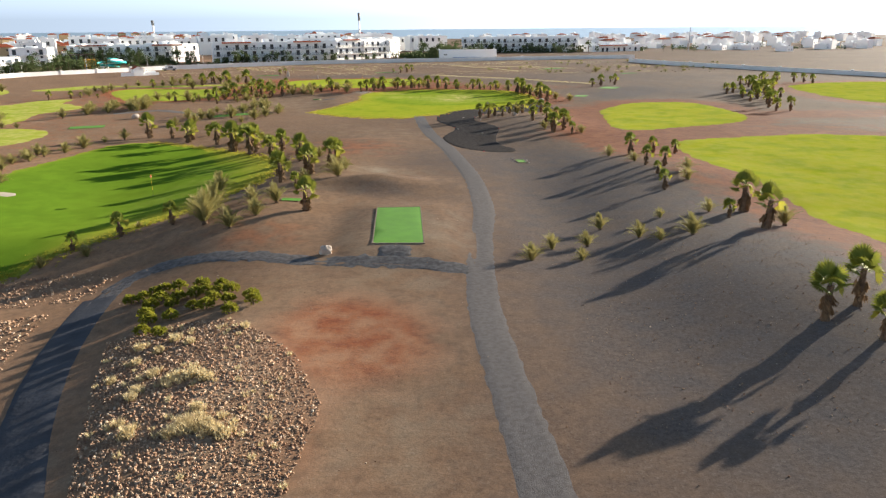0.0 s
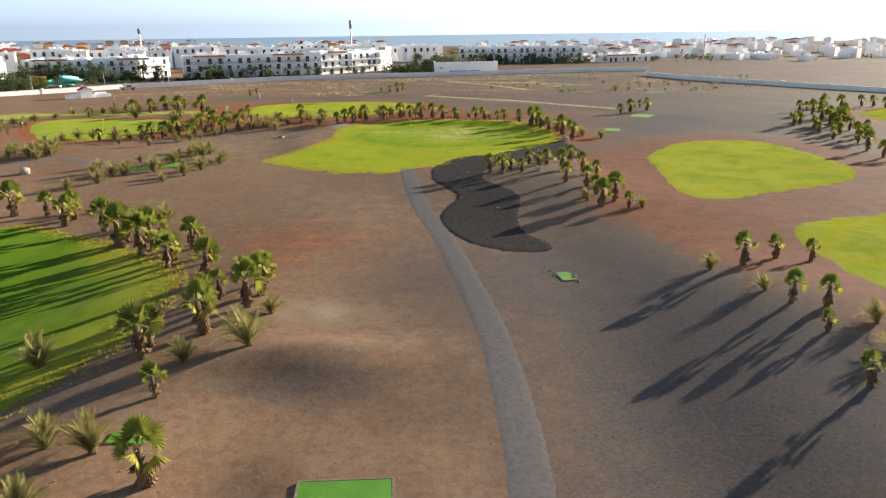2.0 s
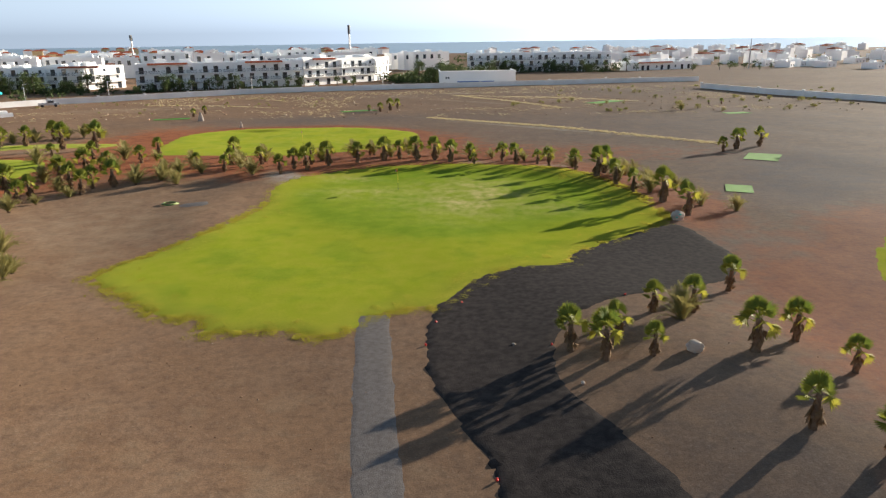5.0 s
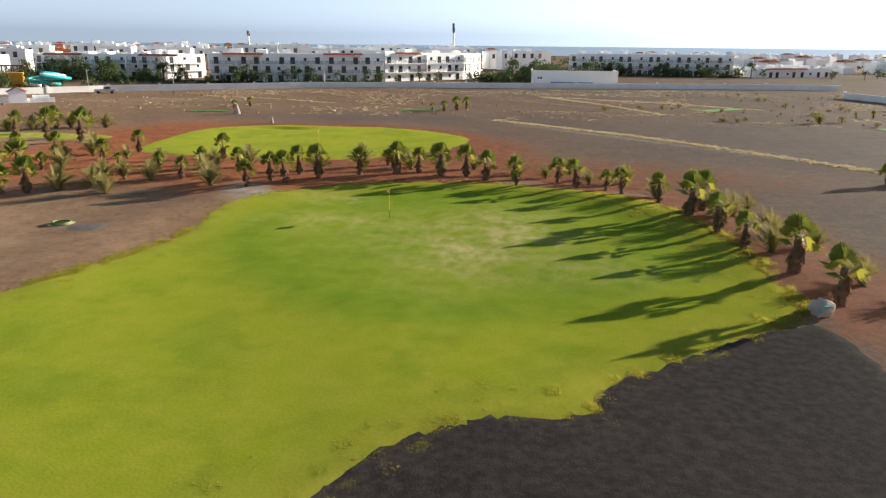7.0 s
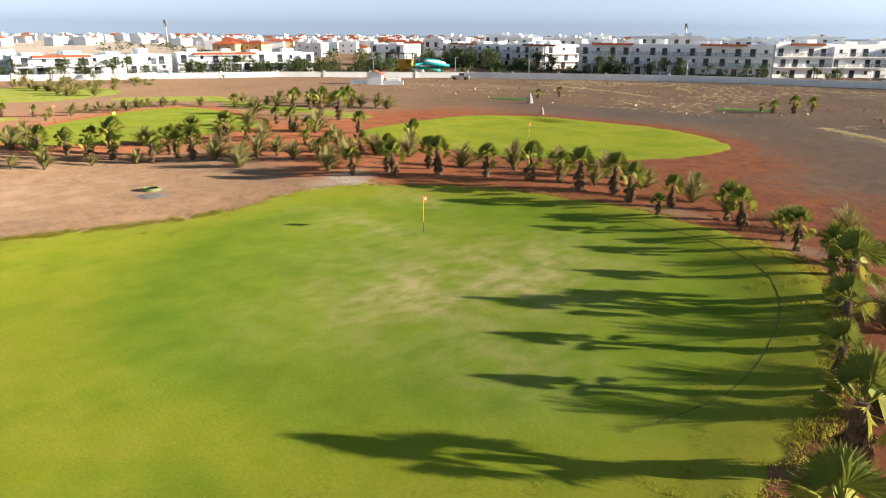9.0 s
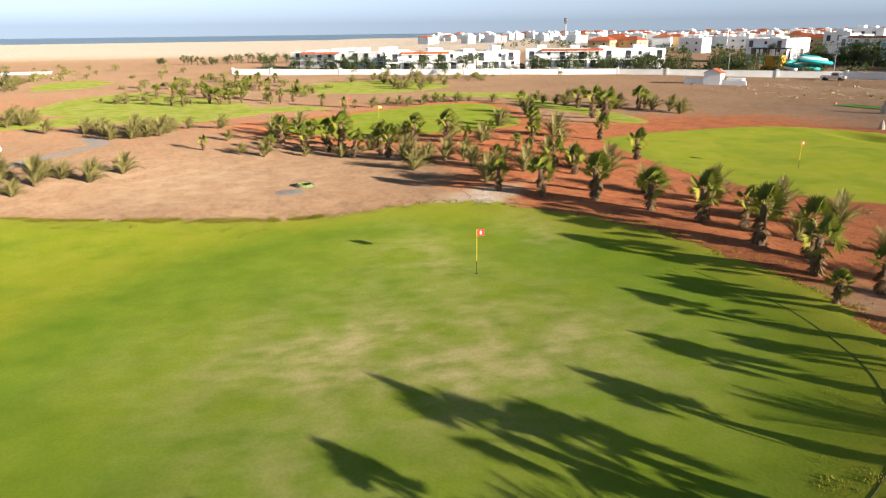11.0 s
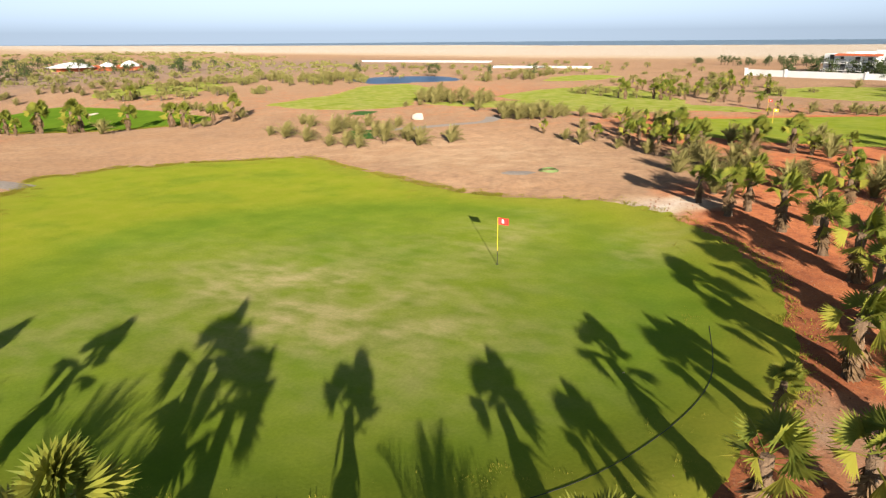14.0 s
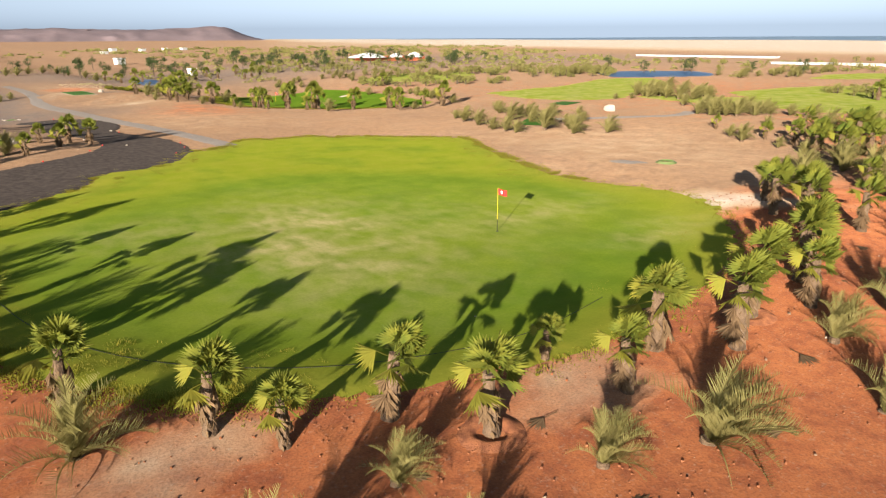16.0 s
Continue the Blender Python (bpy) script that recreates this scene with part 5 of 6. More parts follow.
for a, b in (((-256, -42), (-264, 22)), ((-209, 52), (-215, 86))):
    va, vb = Vector((*a, 0)), Vector((*b, 0))
    ob = thing("farm_shed", Matrix.Translation(va) @ (vb - va).to_track_quat("X", "Z").to_matrix().to_4x4(), "long low white shed on the sand plain", "shed", "sheds")
    run = (vb - va).length
    part("wall", boxes((0, run, 0, 4, -1, 0.5)), WHITE_WALL, ob)
    part("roof", boxes((-0.3, run + 0.3, -0.3, 4.3, 0.5, 0.66)), WHITE_WALL, ob)

for x, y, w in ((-76.9, -316.8, 3.9), (-104.6, -430.5, 5.1), (-121.0, -407.0, 4.4), (-148.4, -447.3, 4.1), (-159.2, -431.7, 5.0), (-49.3, -140.2, 3.8), (-45.5, -28.4, 2.0)):
    ob = thing("farm_shed", pose(x, y, 0, 0, 0, 25), "small white hut on the scrub plain", "shed", "sheds")
    part("wall", boxes((-w / 2, w / 2, -w / 3, w / 3, -1, w * 0.35)), WHITE_WALL, ob)
    part("roof", boxes((-w / 2 - 0.2, w / 2 + 0.2, -w / 3 - 0.2, w / 3 + 0.2, w * 0.35, w * 0.35 + 0.2)), WHITE, ob)

# chapel-like pump house inside the boundary
hut = thing("white_hut", pose(-100, 234.5, height(-100, 234.5), 0, 0, 40), "small white hut with a red ridge roof and low side walls", "hut")
bm = bmesh.new()
v = [bm.verts.new(p) for p in ((-1.6, -1.4, -0.3), (1.6, -1.4, -0.3), (1.6, 1.4, -0.3), (-1.6, 1.4, -0.3), (-1.6, -1.4, 2.2), (1.6, -1.4, 2.2), (1.6, 1.4, 2.2), (-1.6, 1.4, 2.2), (0, -1.4, 3.0), (0, 1.4, 3.0))]
for q in ((0, 1, 5, 8, 4), (1, 2, 6, 5), (2, 3, 7, 9, 6), (3, 0, 4, 7), (4, 8, 9, 7), (8, 5, 6, 9)):
    bm.faces.new([v[i] for i in q])
part("wall", bm, WHITE, hut)
bm = bmesh.new()
v = [bm.verts.new(p) for p in ((-1.9, -1.6, 2.16), (0, -1.6, 3.12), (1.9, -1.6, 2.16), (-1.9, 1.6, 2.16), (0, 1.6, 3.12), (1.9, 1.6, 2.16), (0, -1.6, 3.02), (0, 1.6, 3.02))]
for q in ((0, 3, 4, 1), (1, 4, 5, 2), (0, 1, 6), (6, 1, 2), (3, 7, 4), (7, 5, 4), (0, 6, 7, 3), (6, 2, 5, 7)):
    bm.faces.new([v[i] for i in q])
bmesh.ops.recalc_face_normals(bm, faces=bm.faces[:])
part("roof", bm, TERRACOTTA, hut, "red tiled ridge roof")
part("side_wall", boxes((-5.5, -1.61, -1.2, -0.9, -0.3, 1.2)), WHITE, hut)
part("side_wall", boxes((1.61, 6.5, -1.2, -0.9, -0.3, 0.9)), WHITE, hut)
part("tank", boxes((2.6, 5.6, -0.8, 1.4, -0.3, 1.3)), WHITE, hut)

# water slide by the hotel
slide = thing("water_slide", pose(-133.5, 279.5, 0, 0, 0, 30), "orange tower with turquoise water slides", "water slide")
part("tower_wall", boxes((-5.5, -1.2, -1.5, 1.5, -0.5, 3.9)), ORANGE, slide, "orange rendered tower wall")
part("tower_frame", boxes(*((x, x + 0.25, y, y + 0.25, 0, 5.4) for x in (-9.5, -6.9, -4.2, -1.6) for y in (1.6, 4.2)), (-10, -1, 1.4, 4.6, 5.4, 5.7), (-10, -1, 1.4, 4.6, 2.6, 2.8)), TIMBER, slide, "dark timber frame")
for k, (r, z0, turns) in enumerate(((2.6, 3.4, 1.3), (3.6, 3.0, 1.0), (4.4, 2.4, 0.8))):
    pts = [(3.0 + r * 1.5 * math.cos(-math.pi / 2 + a * math.tau * turns), 2 + r * math.sin(-math.pi / 2 + a * math.tau * turns), z0 * (1 - a) + 0.5) for a in (i / 36 for i in range(37))]
    part("slide_flume", tube(pts, 0.42, 8), TURQUOISE if k != 1 else WHITE, slide, smooth=True)

# clubhouse with white tent roofs
club = thing("clubhouse", pose(-121, -73.5, 0, 0, 0, 149), "clubhouse with white tent roofs and a red canopy", "building")
part("wall", boxes((2, 30, 3, 10, -1, 1.8)), TERRACOTTA, club, "red timber wall")
for x, w, h in ((7, 8.5, 3.2), (18.5, 3.6, 3.0), (26, 4.2, 3.4)):
    bm = bmesh.new()
    lathe(bm, ((w, 1.4), (w * 0.75, 1.9), (w * 0.4, h - 0.5), (0.3, h)), 12)
    part("tent_roof", bm, WHITE, club, "white membrane roof", True).matrix_basis = pose(x, 5, 0)

# poles and masts
def mast(x, y, tall, thick, label, heads):
    ob = thing("mast", pose(x, y, 0), label, "mast", "masts")
    bm = bmesh.new()
    lathe(bm, ((thick, -2), (thick * 0.9, tall * 0.5), (thick * 0.6, tall)), 8)
    part("pole", bm, STEEL, ob)
    if heads:
        for k in range(6):
            a = k * math.tau / 6
            part("antenna", boxes((-thick * 0.55, thick * 0.55, thick * 0.7, thick * 1.5, tall * 0.86, tall)), RAIL, ob).matrix_basis = pose(0, 0, -(k % 2) * tall * 0.12, 0, 0, math.degrees(a))
        part("platform", boxes((-thick * 1.3, thick * 1.3, -thick * 1.3, thick * 1.3, tall * 0.80, tall * 0.81)), RAIL, ob)


mast(-80, 699, 28, 0.7, "tall slender communications mast with antennas", True)
mast(142.8, 421.7, 13.5, 0.35, "slim tall flag mast beyond the wall", False)
mast(-424, 1069, 27, 1.3, "distant slender communications mast with antennas", True)
mast(-615, 431, 22, 0.9, "distant slender mast with a wide antenna head", True)
pav = thing("pavilion", pose(-92.5, 523.8, 0), "brown pyramid thatched pavilion roof above the hotel", "pavilion")
bm = bmesh.new()
lathe(bm, ((5.4, 8.6), (3.0, 10.4), (0.4, 12.2)), 8)
part("roof", bm, TERRACOTTA, pav)
part("post", boxes(*((x, x + 0.5, y, y + 0.5, 0, 8.7) for x in (-4, 3.5) for y in (-4, 3.5))), WHITE, pav)


def lamp_post(x, y, tall=5.0):
    ob = thing("lamp_post", pose(x, y, 0), "slim grey street lamp post by the boundary wall", "lamp post", "lamp posts")
    bm = bmesh.new()
    lathe(bm, ((0.09, -0.3), (0.07, tall)), 6)
    part("pole", bm, STEEL, ob)
    part("lamp_head", boxes((-0.1, 0.9, -0.1, 0.1, tall, tall + 0.12)), STEEL, ob)


for x, y in ((-113, 275), (-95, 285), (-60, 306), (-20, 315), (-146, 225), (-156, 200), (-128, 258)):
    lamp_post(x, y)

# pickup parked by the wall
car = thing("pickup", pose(-100.5, 263.5, height(-100.5, 263.5), 0, 0, 30), "silver pickup truck parked on bare soil", "car")
bm = boxes((-2.4, 2.4, -0.85, 0.85, 0.45, 1.0), (-0.3, 1.3, -0.78, 0.78, 1.0, 1.65))
bmesh.ops.bevel(bm, geom=bm.edges[:], offset=0.1, segments=2, affect="EDGES")
part("body", bm, CAR_PAINT, car)
part("windscreen", boxes((1.24, 1.33, -0.65, 0.65, 1.1, 1.55), (-0.33, -0.24, -0.65, 0.65, 1.1, 1.55), (-0.1, 1.1, -0.80, -0.765, 1.1, 1.55), (-0.1, 1.1, 0.765, 0.80, 1.1, 1.55)), GLASS, car)
for x in (-1.5, 1.5):
    for y in (-0.8, 0.8):
        bm = bmesh.new()
        lathe(bm, ((0.30, -0.12), (0.36, -0.08), (0.36, 0.08), (0.30, 0.12)), 14)
        part("wheel", bm, BLACK_RUBBER, car).matrix_basis = pose(x, y, 0.36, 90, 0, 0)


# ---- trees ----
def tree(seed, tall, wide, mat=None):
    """A broad tree: trunk, limbs and a ragged crown of small leaves."""
    rng = random.Random(seed)
    ob = thing("tree", Matrix.Identity(4), "dark-green leafy tree with an uneven crown", "tree", "trees")
    bm = bmesh.new()
    lathe(bm, ((0.16, -0.2), (0.12, tall * 0.4), (0.05, tall * 0.75)), 7, 0.1, rng)
    part("trunk", bm, BARK, ob)
    verts, faces = [], []
    for c in range(16):
        a, r = rng.uniform(0, math.tau), wide * math.sqrt(rng.random()) * 0.75
        cx, cy, cz = r * math.cos(a), r * math.sin(a), tall * rng.uniform(0.35, 0.9) - 0.15 * r
        for k in range(34):
            d = Vector((rng.gauss(0, 1), rng.gauss(0, 1), rng.gauss(0, 0.8))) * wide * 0.17
            p, s = Vector((cx, cy, cz)) + d, rng.uniform(0.10, 0.22) * wide * 0.55
            u, w = Vector((rng.gauss(0, 1), rng.gauss(0, 1), rng.gauss(0, 1))).normalized(), Vector((rng.gauss(0, 1), rng.gauss(0, 1), rng.gauss(0, 1))).normalized()
            q = len(verts)
            verts += [tuple(p - u * s), tuple(p + w * s * 0.6), tuple(p + u * s), tuple(p - w * s * 0.6)]
            faces.append((q, q + 1, q + 2, q + 3))
    mesh_object("crown", verts, faces, mat or TREE_LEAF, ob)
    return ob


TREES = [tree(80 + k, (3.4, 4.6, 3.0, 5.4)[k], (1.6, 2.0, 1.8, 1.7)[k]) for k in range(4)]
SHRUBS = [tree(90 + k, (1.3, 1.0, 1.6)[k], (1.0, 1.2, 1.1)[k], SHRUB) for k in range(3)]
for o in SHRUBS:
    o.name = "shrub"
    tagged(o, "low olive-green shrub on dry ground", "shrub", "shrubs")


def scatter(kinds, n, seed, spot, lo=0.8, hi=1.25):
    rng = random.Random(seed)
    for k in range(n):
        x, y = spot(rng)
        ob, s = rng.choice(kinds), rng.uniform(lo, hi)
        m = pose(x, y, height(x, y) - 0.03, 0, 0, rng.uniform(0, 360)) @ Matrix.Scale(s, 4)
        if ob.name not in used:
            used.add(ob.name)
            ob.matrix_basis = m
        else:
            copy_thing(ob, Matrix.Identity(4)).matrix_basis = m


def along(a, b, spread):
    """Draws places along the line from a to b."""
    return lambda r: (lambda t: (a[0] + (b[0] - a[0]) * t + r.gauss(0, spread), a[1] + (b[1] - a[1]) * t + r.gauss(0, spread)))(r.random())


def within(cx, cy, rx, ry):
    """Draws places in an ellipse."""
    def draw(r):
        a, d = r.uniform(0, math.tau), math.sqrt(r.random())
        return cx + rx * d * math.cos(a), cy + ry * d * math.sin(a)
    return draw


scatter(TREES, 40, 1, along((-172, 317), (-112, 317), 4), 1.0, 1.6)
scatter(TREES, 20, 2, along((-98, 310), (-70, 322), 1.5), 0.8, 1.3)
scatter(TREES, 18, 3, along((-70, 322), (-32, 338), 1.5), 0.5, 0.95)
scatter(TREES, 38, 4, within(2, 366, 18, 24), 1.0, 1.7)
scatter(TREES, 36, 5, along((16, 413), (78, 411), 2.2), 0.8, 1.5)
scatter(TREES, 10, 6, along((-150, 262), (-132, 268), 3), 1.1, 1.6)
scatter(TREES, 30, 22, along((-166, 205), (-128, 268), 4), 0.7, 1.2)
scatter(TREES, 34, 23, along((-190, 140), (-158, 200), 4), 0.7, 1.2)
scatter(TREES, 24, 7, along((-158, 226), (-141, 252), 3), 0.8, 1.2)
scatter(TREES, 40, 8, within(-262, 146, 12, 40), 0.6, 0.95)
scatter(TREES, 12, 9, along((86, 404), (150, 420), 5), 0.6, 0.9)
scatter(TREES, 70, 10, within(-65, -70, 80, 50), 0.7, 1.2)
scatter(TREES, 16, 11, within(-140, -35, 22, 16), 0.7, 1.1)
scatter(TREES, 6, 12, along((-125, 55), (-160, 90), 6), 0.7, 1.0)
scatter(SHRUBS, 40, 13, within(55, 245, 40, 22), 0.35, 0.8)
scatter(SHRUBS, 26, 14, within(-70, 58, 18, 14), 0.8, 1.4)
scatter(SHRUBS, 50, 15, within(-115, 45, 22, 20), 0.9, 1.6)
scatter(SHRUBS, 60, 16, within(-125, 140, 45, 22), 0.6, 1.3)
scatter(SHRUBS, 50, 17, within(-75, -10, 45, 24), 0.7, 1.4)
scatter(SHRUBS, 40, 18, within(-200, 70, 60, 60), 0.7, 1.4)
scatter(SHRUBS, 30, 19, within(-60, 262, 45, 25), 0.25, 0.5)
scatter(SHRUBS, 24, 20, within(60, 290, 60, 20), 0.3, 0.7)
scatter(SHRUBS, 22, 21, along((-130, 180), (-146, 215), 5), 0.6, 1.0)


def scrub(name, spots, mat, label):
    """Far bushes in one mesh: spots are x, y, radius, height."""
    rng, verts, faces = random.Random(name), [], []
    for x, y, r, tall in spots:
        z = height(x, y)
        for k in range(26):
            a, d, u = rng.uniform(0, math.tau), r * math.sqrt(rng.random()), rng.random()
            p = Vector((x + d * math.cos(a), y + d * math.sin(a), z + tall * u * (1 - 0.5 * d / r)))
            s, q = 0.30 * r * rng.uniform(0.7, 1.3), len(verts)
            v = Vector((rng.gauss(0, 1), rng.gauss(0, 1), rng.gauss(0, 0.7))).normalized() * s
            w = Vector((rng.gauss(0, 1), rng.gauss(0, 1), rng.gauss(0, 1))).normalized() * s * 0.6
            verts += [tuple(p - v), tuple(p + w), tuple(p + v), tuple(p - w)]
            faces.append((q, q + 1, q + 2, q + 3))
    return tagged(mesh_object(name, verts, faces, mat), label, "scrub", "", "stuff")


more = random.Random(77)
plain_bushes = []
for cx, cy, rx, ry, n in ((-130, -45, 110, 75, 380), (-200, -190, 130, 90, 300), (-180, 60, 60, 45, 60), (-230, -380, 230, 120, 240)):
    for k in range(n):
        x, y = within(cx, cy, rx, ry)(more)
        far = 1 + max(0.0, math.hypot(x + 30, y - 100) - 120) / 260
        plain_bushes.append((x, y, more.uniform(0.5, 1.5) * far, more.uniform(0.5, 1.6) * far ** 0.5))
scrub("far_scrub", plain_bushes, SHRUB, "olive-green scrub scattered over the dry plain")
gardens = [(*along((-176, 222), (-120, 300), 7)(more), more.uniform(0.9, 1.8), more.uniform(1.2, 2.8)) for _ in range(130)]
gardens += [(*polar(more, -40, 0, 330, 700)[:2], more.uniform(1.2, 2.8), more.uniform(1.5, 4.0)) for _ in range(160)]
gardens += [(*polar(more, 15, 70, 330, 900)[:2], more.uniform(1.5, 3.2), more.uniform(2.5, 6.0)) for _ in range(260)]
gardens += [(*along((-176, 316), (-112, 319), 3.0)(more), more.uniform(1.0, 2.0), more.uniform(1.2, 2.6)) for _ in range(150)]
gardens += [(*along((-104, 311), (-50, 331), 1.2)(more), more.uniform(0.6, 1.2), more.uniform(0.6, 1.5)) for _ in range(120)]
gardens += [(*within(-2, 362, 22, 26)(more), more.uniform(1.4, 2.6), more.uniform(2.0, 4.5)) for _ in range(150)]
gardens += [(*along((12, 414), (80, 411), 2.0)(more), more.uniform(0.8, 1.6), more.uniform(1.2, 3.0)) for _ in range(80)]
scrub("garden_shrubs", gardens, TREE_LEAF, "dark-green garden shrubs between white buildings")


def grove(kinds, span, n, spot, lo, hi, seed):
    r = random.Random(seed)
    plant(kinds, span, [(*spot(r), r.uniform(lo, hi)) for _ in range(n)], seed)


# palms too far off to tell one by one
grove(DATE_FAR, 2.2, 26, within(-118, 46, 14, 12), 2.0, 3.2, 201)
grove(DATE_FAR, 2.2, 22, within(-150, 88, 22, 9), 1.8, 2.8, 202)
grove(FAN_FAR, 2.5, 26, within(-122, 140, 30, 16), 2.0, 3.0, 203)
grove(DATE_FAR, 2.2, 22, within(-130, 178, 22, 12), 1.8, 2.6, 204)
grove(DATE_FAR, 2.2, 60, within(-72, 28, 34, 12), 1.4, 2.2, 205)
grove(FAN_FAR, 2.5, 24, within(-48, -18, 34, 16), 2.0, 3.2, 206)
grove(DATE_FAR, 2.2, 9, within(-60, 132, 7, 5), 1.8, 2.6, 207)
grove(DATE_FAR, 2.2, 12, within(-78, 112, 7, 6), 2.0, 3.6, 208)
grove(FAN_FAR, 2.5, 17, within(65, 146, 6, 14), 1.9, 2.8, 209)
grove(FAN_FAR, 2.5, 10, along((72, 160), (82, 186), 2.5), 1.9, 2.8, 210)


# ---- rubble mound, shrubs and dry grass by the road ----
def stones(name, spots, label, mat, parent=None):
    """Many small stones in one mesh: spots are x, y, size."""
    rng, verts, faces = random.Random(name), [], []
    for x, y, s in spots:
        q, z, turn = len(verts), height(x, y), rng.uniform(0, math.tau)
        for k in range(5):
            a, r = turn + k * math.tau / 5, s * rng.uniform(0.7, 1.2)
            verts.append((x + r * math.cos(a), y + r * math.sin(a), z - 0.03))
        for k in range(4):
            a, r = turn + 0.3 + k * math.tau / 4, s * rng.uniform(0.35, 0.75)
            verts.append((x + r * math.cos(a), y + r * math.sin(a), z + s * rng.uniform(0.55, 1.0)))
        faces += [(q + 5, q + 6, q + 7, q + 8), (q, q + 1, q + 5), (q + 1, q + 6, q + 5), (q + 1, q + 2, q + 6), (q + 2, q + 7, q + 6), (q + 2, q + 3, q + 7), (q + 3, q + 8, q + 7), (q + 3, q + 4, q + 8), (q + 4, q + 5, q + 8), (q + 4, q, q + 5)]
    return tagged(mesh_object(name, verts, faces, mat, parent), label, "stones", "", "stuff")


MOUND = [(-17.6, 33.0), (-14.3, 34.0), (-11.3, 33.8), (-8.7, 31.5), (-7.0, 29.4), (-6.2, 27.5), (-5.0, 24.8), (-5.2, 21.0), (-5.4, 14.0), (-9.5, 13.0), (-11.9, 17.8), (-14.0, 23.0), (-16.2, 29.0)]
rng = random.Random(41)


def fill(loop, n, lo, hi, rng):
    out = []
    while len(out) < n:
        x, y = rng.uniform(min(p[0] for p in loop), max(p[0] for p in loop)), rng.uniform(min(p[1] for p in loop), max(p[1] for p in loop))
        if inside(x, y, loop):
            out.append((x, y, lo + (hi - lo) * rng.random() ** 3))
    return out


stones("rubble", fill(MOUND, 27000, 0.012, 0.085, rng), "brown lava rubble of many small stones on a mound", RUBBLE)
stones("roadside_rubble", fill([(-24.6, 21.9), (-19.6, 21.5), (-22.9, 33.3), (-24.2, 39.3), (-28.6, 38.2)], 1800, 0.03, 0.15, rng) + fill([(-33.4, 40.7), (-23.4, 41.0), (-22.5, 45.6), (-27.1, 46.8), (-34.4, 45.2)], 900, 0.03, 0.14, rng),
       "loose pale and brown stones beside the road", RUBBLE)
stones("field_pebbles", [(rng.uniform(-30, 40), rng.uniform(15, 120), 0.012 + 0.045 * rng.random() ** 4) for _ in range(2600)] + [(rng.uniform(7, 25), rng.uniform(22, 46), 0.012 + 0.045 * rng.random() ** 4) for _ in range(3200)]
       + [(rng.uniform(-40, 30), rng.uniform(164, 185), 0.02 + 0.06 * rng.random() ** 4) for _ in range(260)], "scattered small pebbles on bare soil", RUBBLE)
stones("waste_stones", [(rng.uniform(-100, 90), rng.uniform(225, 310), 0.05 + 0.28 * rng.random() ** 6) for _ in range(2200)], "scattered pale stones on waste ground", RUBBLE)


clods = []
while len(clods) < 5200:
    x, y = rng.uniform(-24, 24), rng.uniform(158, 184)
    if 1.03 < ring(x, y) < 1.75 and noise.noise((x * 0.35, y * 0.35, 4)) > -0.15:
        clods.append((x, y, 0.012 + 0.040 * rng.random() ** 3))
stones("earth_clods", clods, "crumbled red earth clods among the palms", CLOD)
for k, (x, y) in enumerate(((5.2, 170.6), (-2.4, 172.2), (9.8, 170.4), (-8.6, 171.0), (1.4, 174.6), (13.2, 169.2), (-13.5, 168.4), (6.8, 174.0), (-5.0, 175.2), (17.5, 165.2))):
    ob = thing("fallen_frond", pose(x, y, height(x, y) + 0.03, 0, 2, k * 77) @ Matrix.Diagonal((1, 1, 0.22, 1)), "dry brown palm frond lying on red earth", "frond", "fallen fronds")
    placed("dead_frond", DEAD_MESHES[k % 3], ob, "", pose(0, 0, 0.12))


def basin(x, y, r, seed):
    """A low ring of dug earth round the foot of a palm."""
    rng, bm, sides = random.Random(seed), bmesh.new(), 26
    gap = rng.uniform(0, math.tau)
    rows = []
    for k in range(sides):
        a = gap + k * math.tau / sides
        tall = (0.10 + 0.05 * noise.noise((math.cos(a) * 2, math.sin(a) * 2, seed))) * (0.35 + 0.65 * min(1.0, k / 5, (sides - k) / 5))
        ring_r = r * (1 + 0.12 * noise.noise((math.cos(a) * 1.3, math.sin(a) * 1.3, seed + 9)))
        rows.append([bm.verts.new((q * math.cos(a), q * math.sin(a), height(x + q * math.cos(a), y + q * math.sin(a)) - height(x, y) + h))
                     for q, h in ((ring_r - 0.30, -0.04), (ring_r - 0.10, tall * 0.8), (ring_r, tall), (ring_r + 0.14, tall * 0.6), (ring_r + 0.42, -0.04))])
    for k in range(sides):
        for j in range(4):
            bm.faces.new((rows[k][j], rows[k][j + 1], rows[(k + 1) % sides][j + 1], rows[(k + 1) % sides][j]))
    bmesh.ops.recalc_face_normals(bm, faces=bm.faces[:])
    ob = thing("planting_basin", pose(x, y, height(x, y)), "low ring of dug red earth round a palm", "earth ring", "planting basins")
    part("berm", bm, CLOD, ob, smooth=True)


for k, (x, y) in enumerate(((7.0, 170.3), (-3.6, 170.2))):
    basin(x, y, 0.55 - 0.05 * k, k)


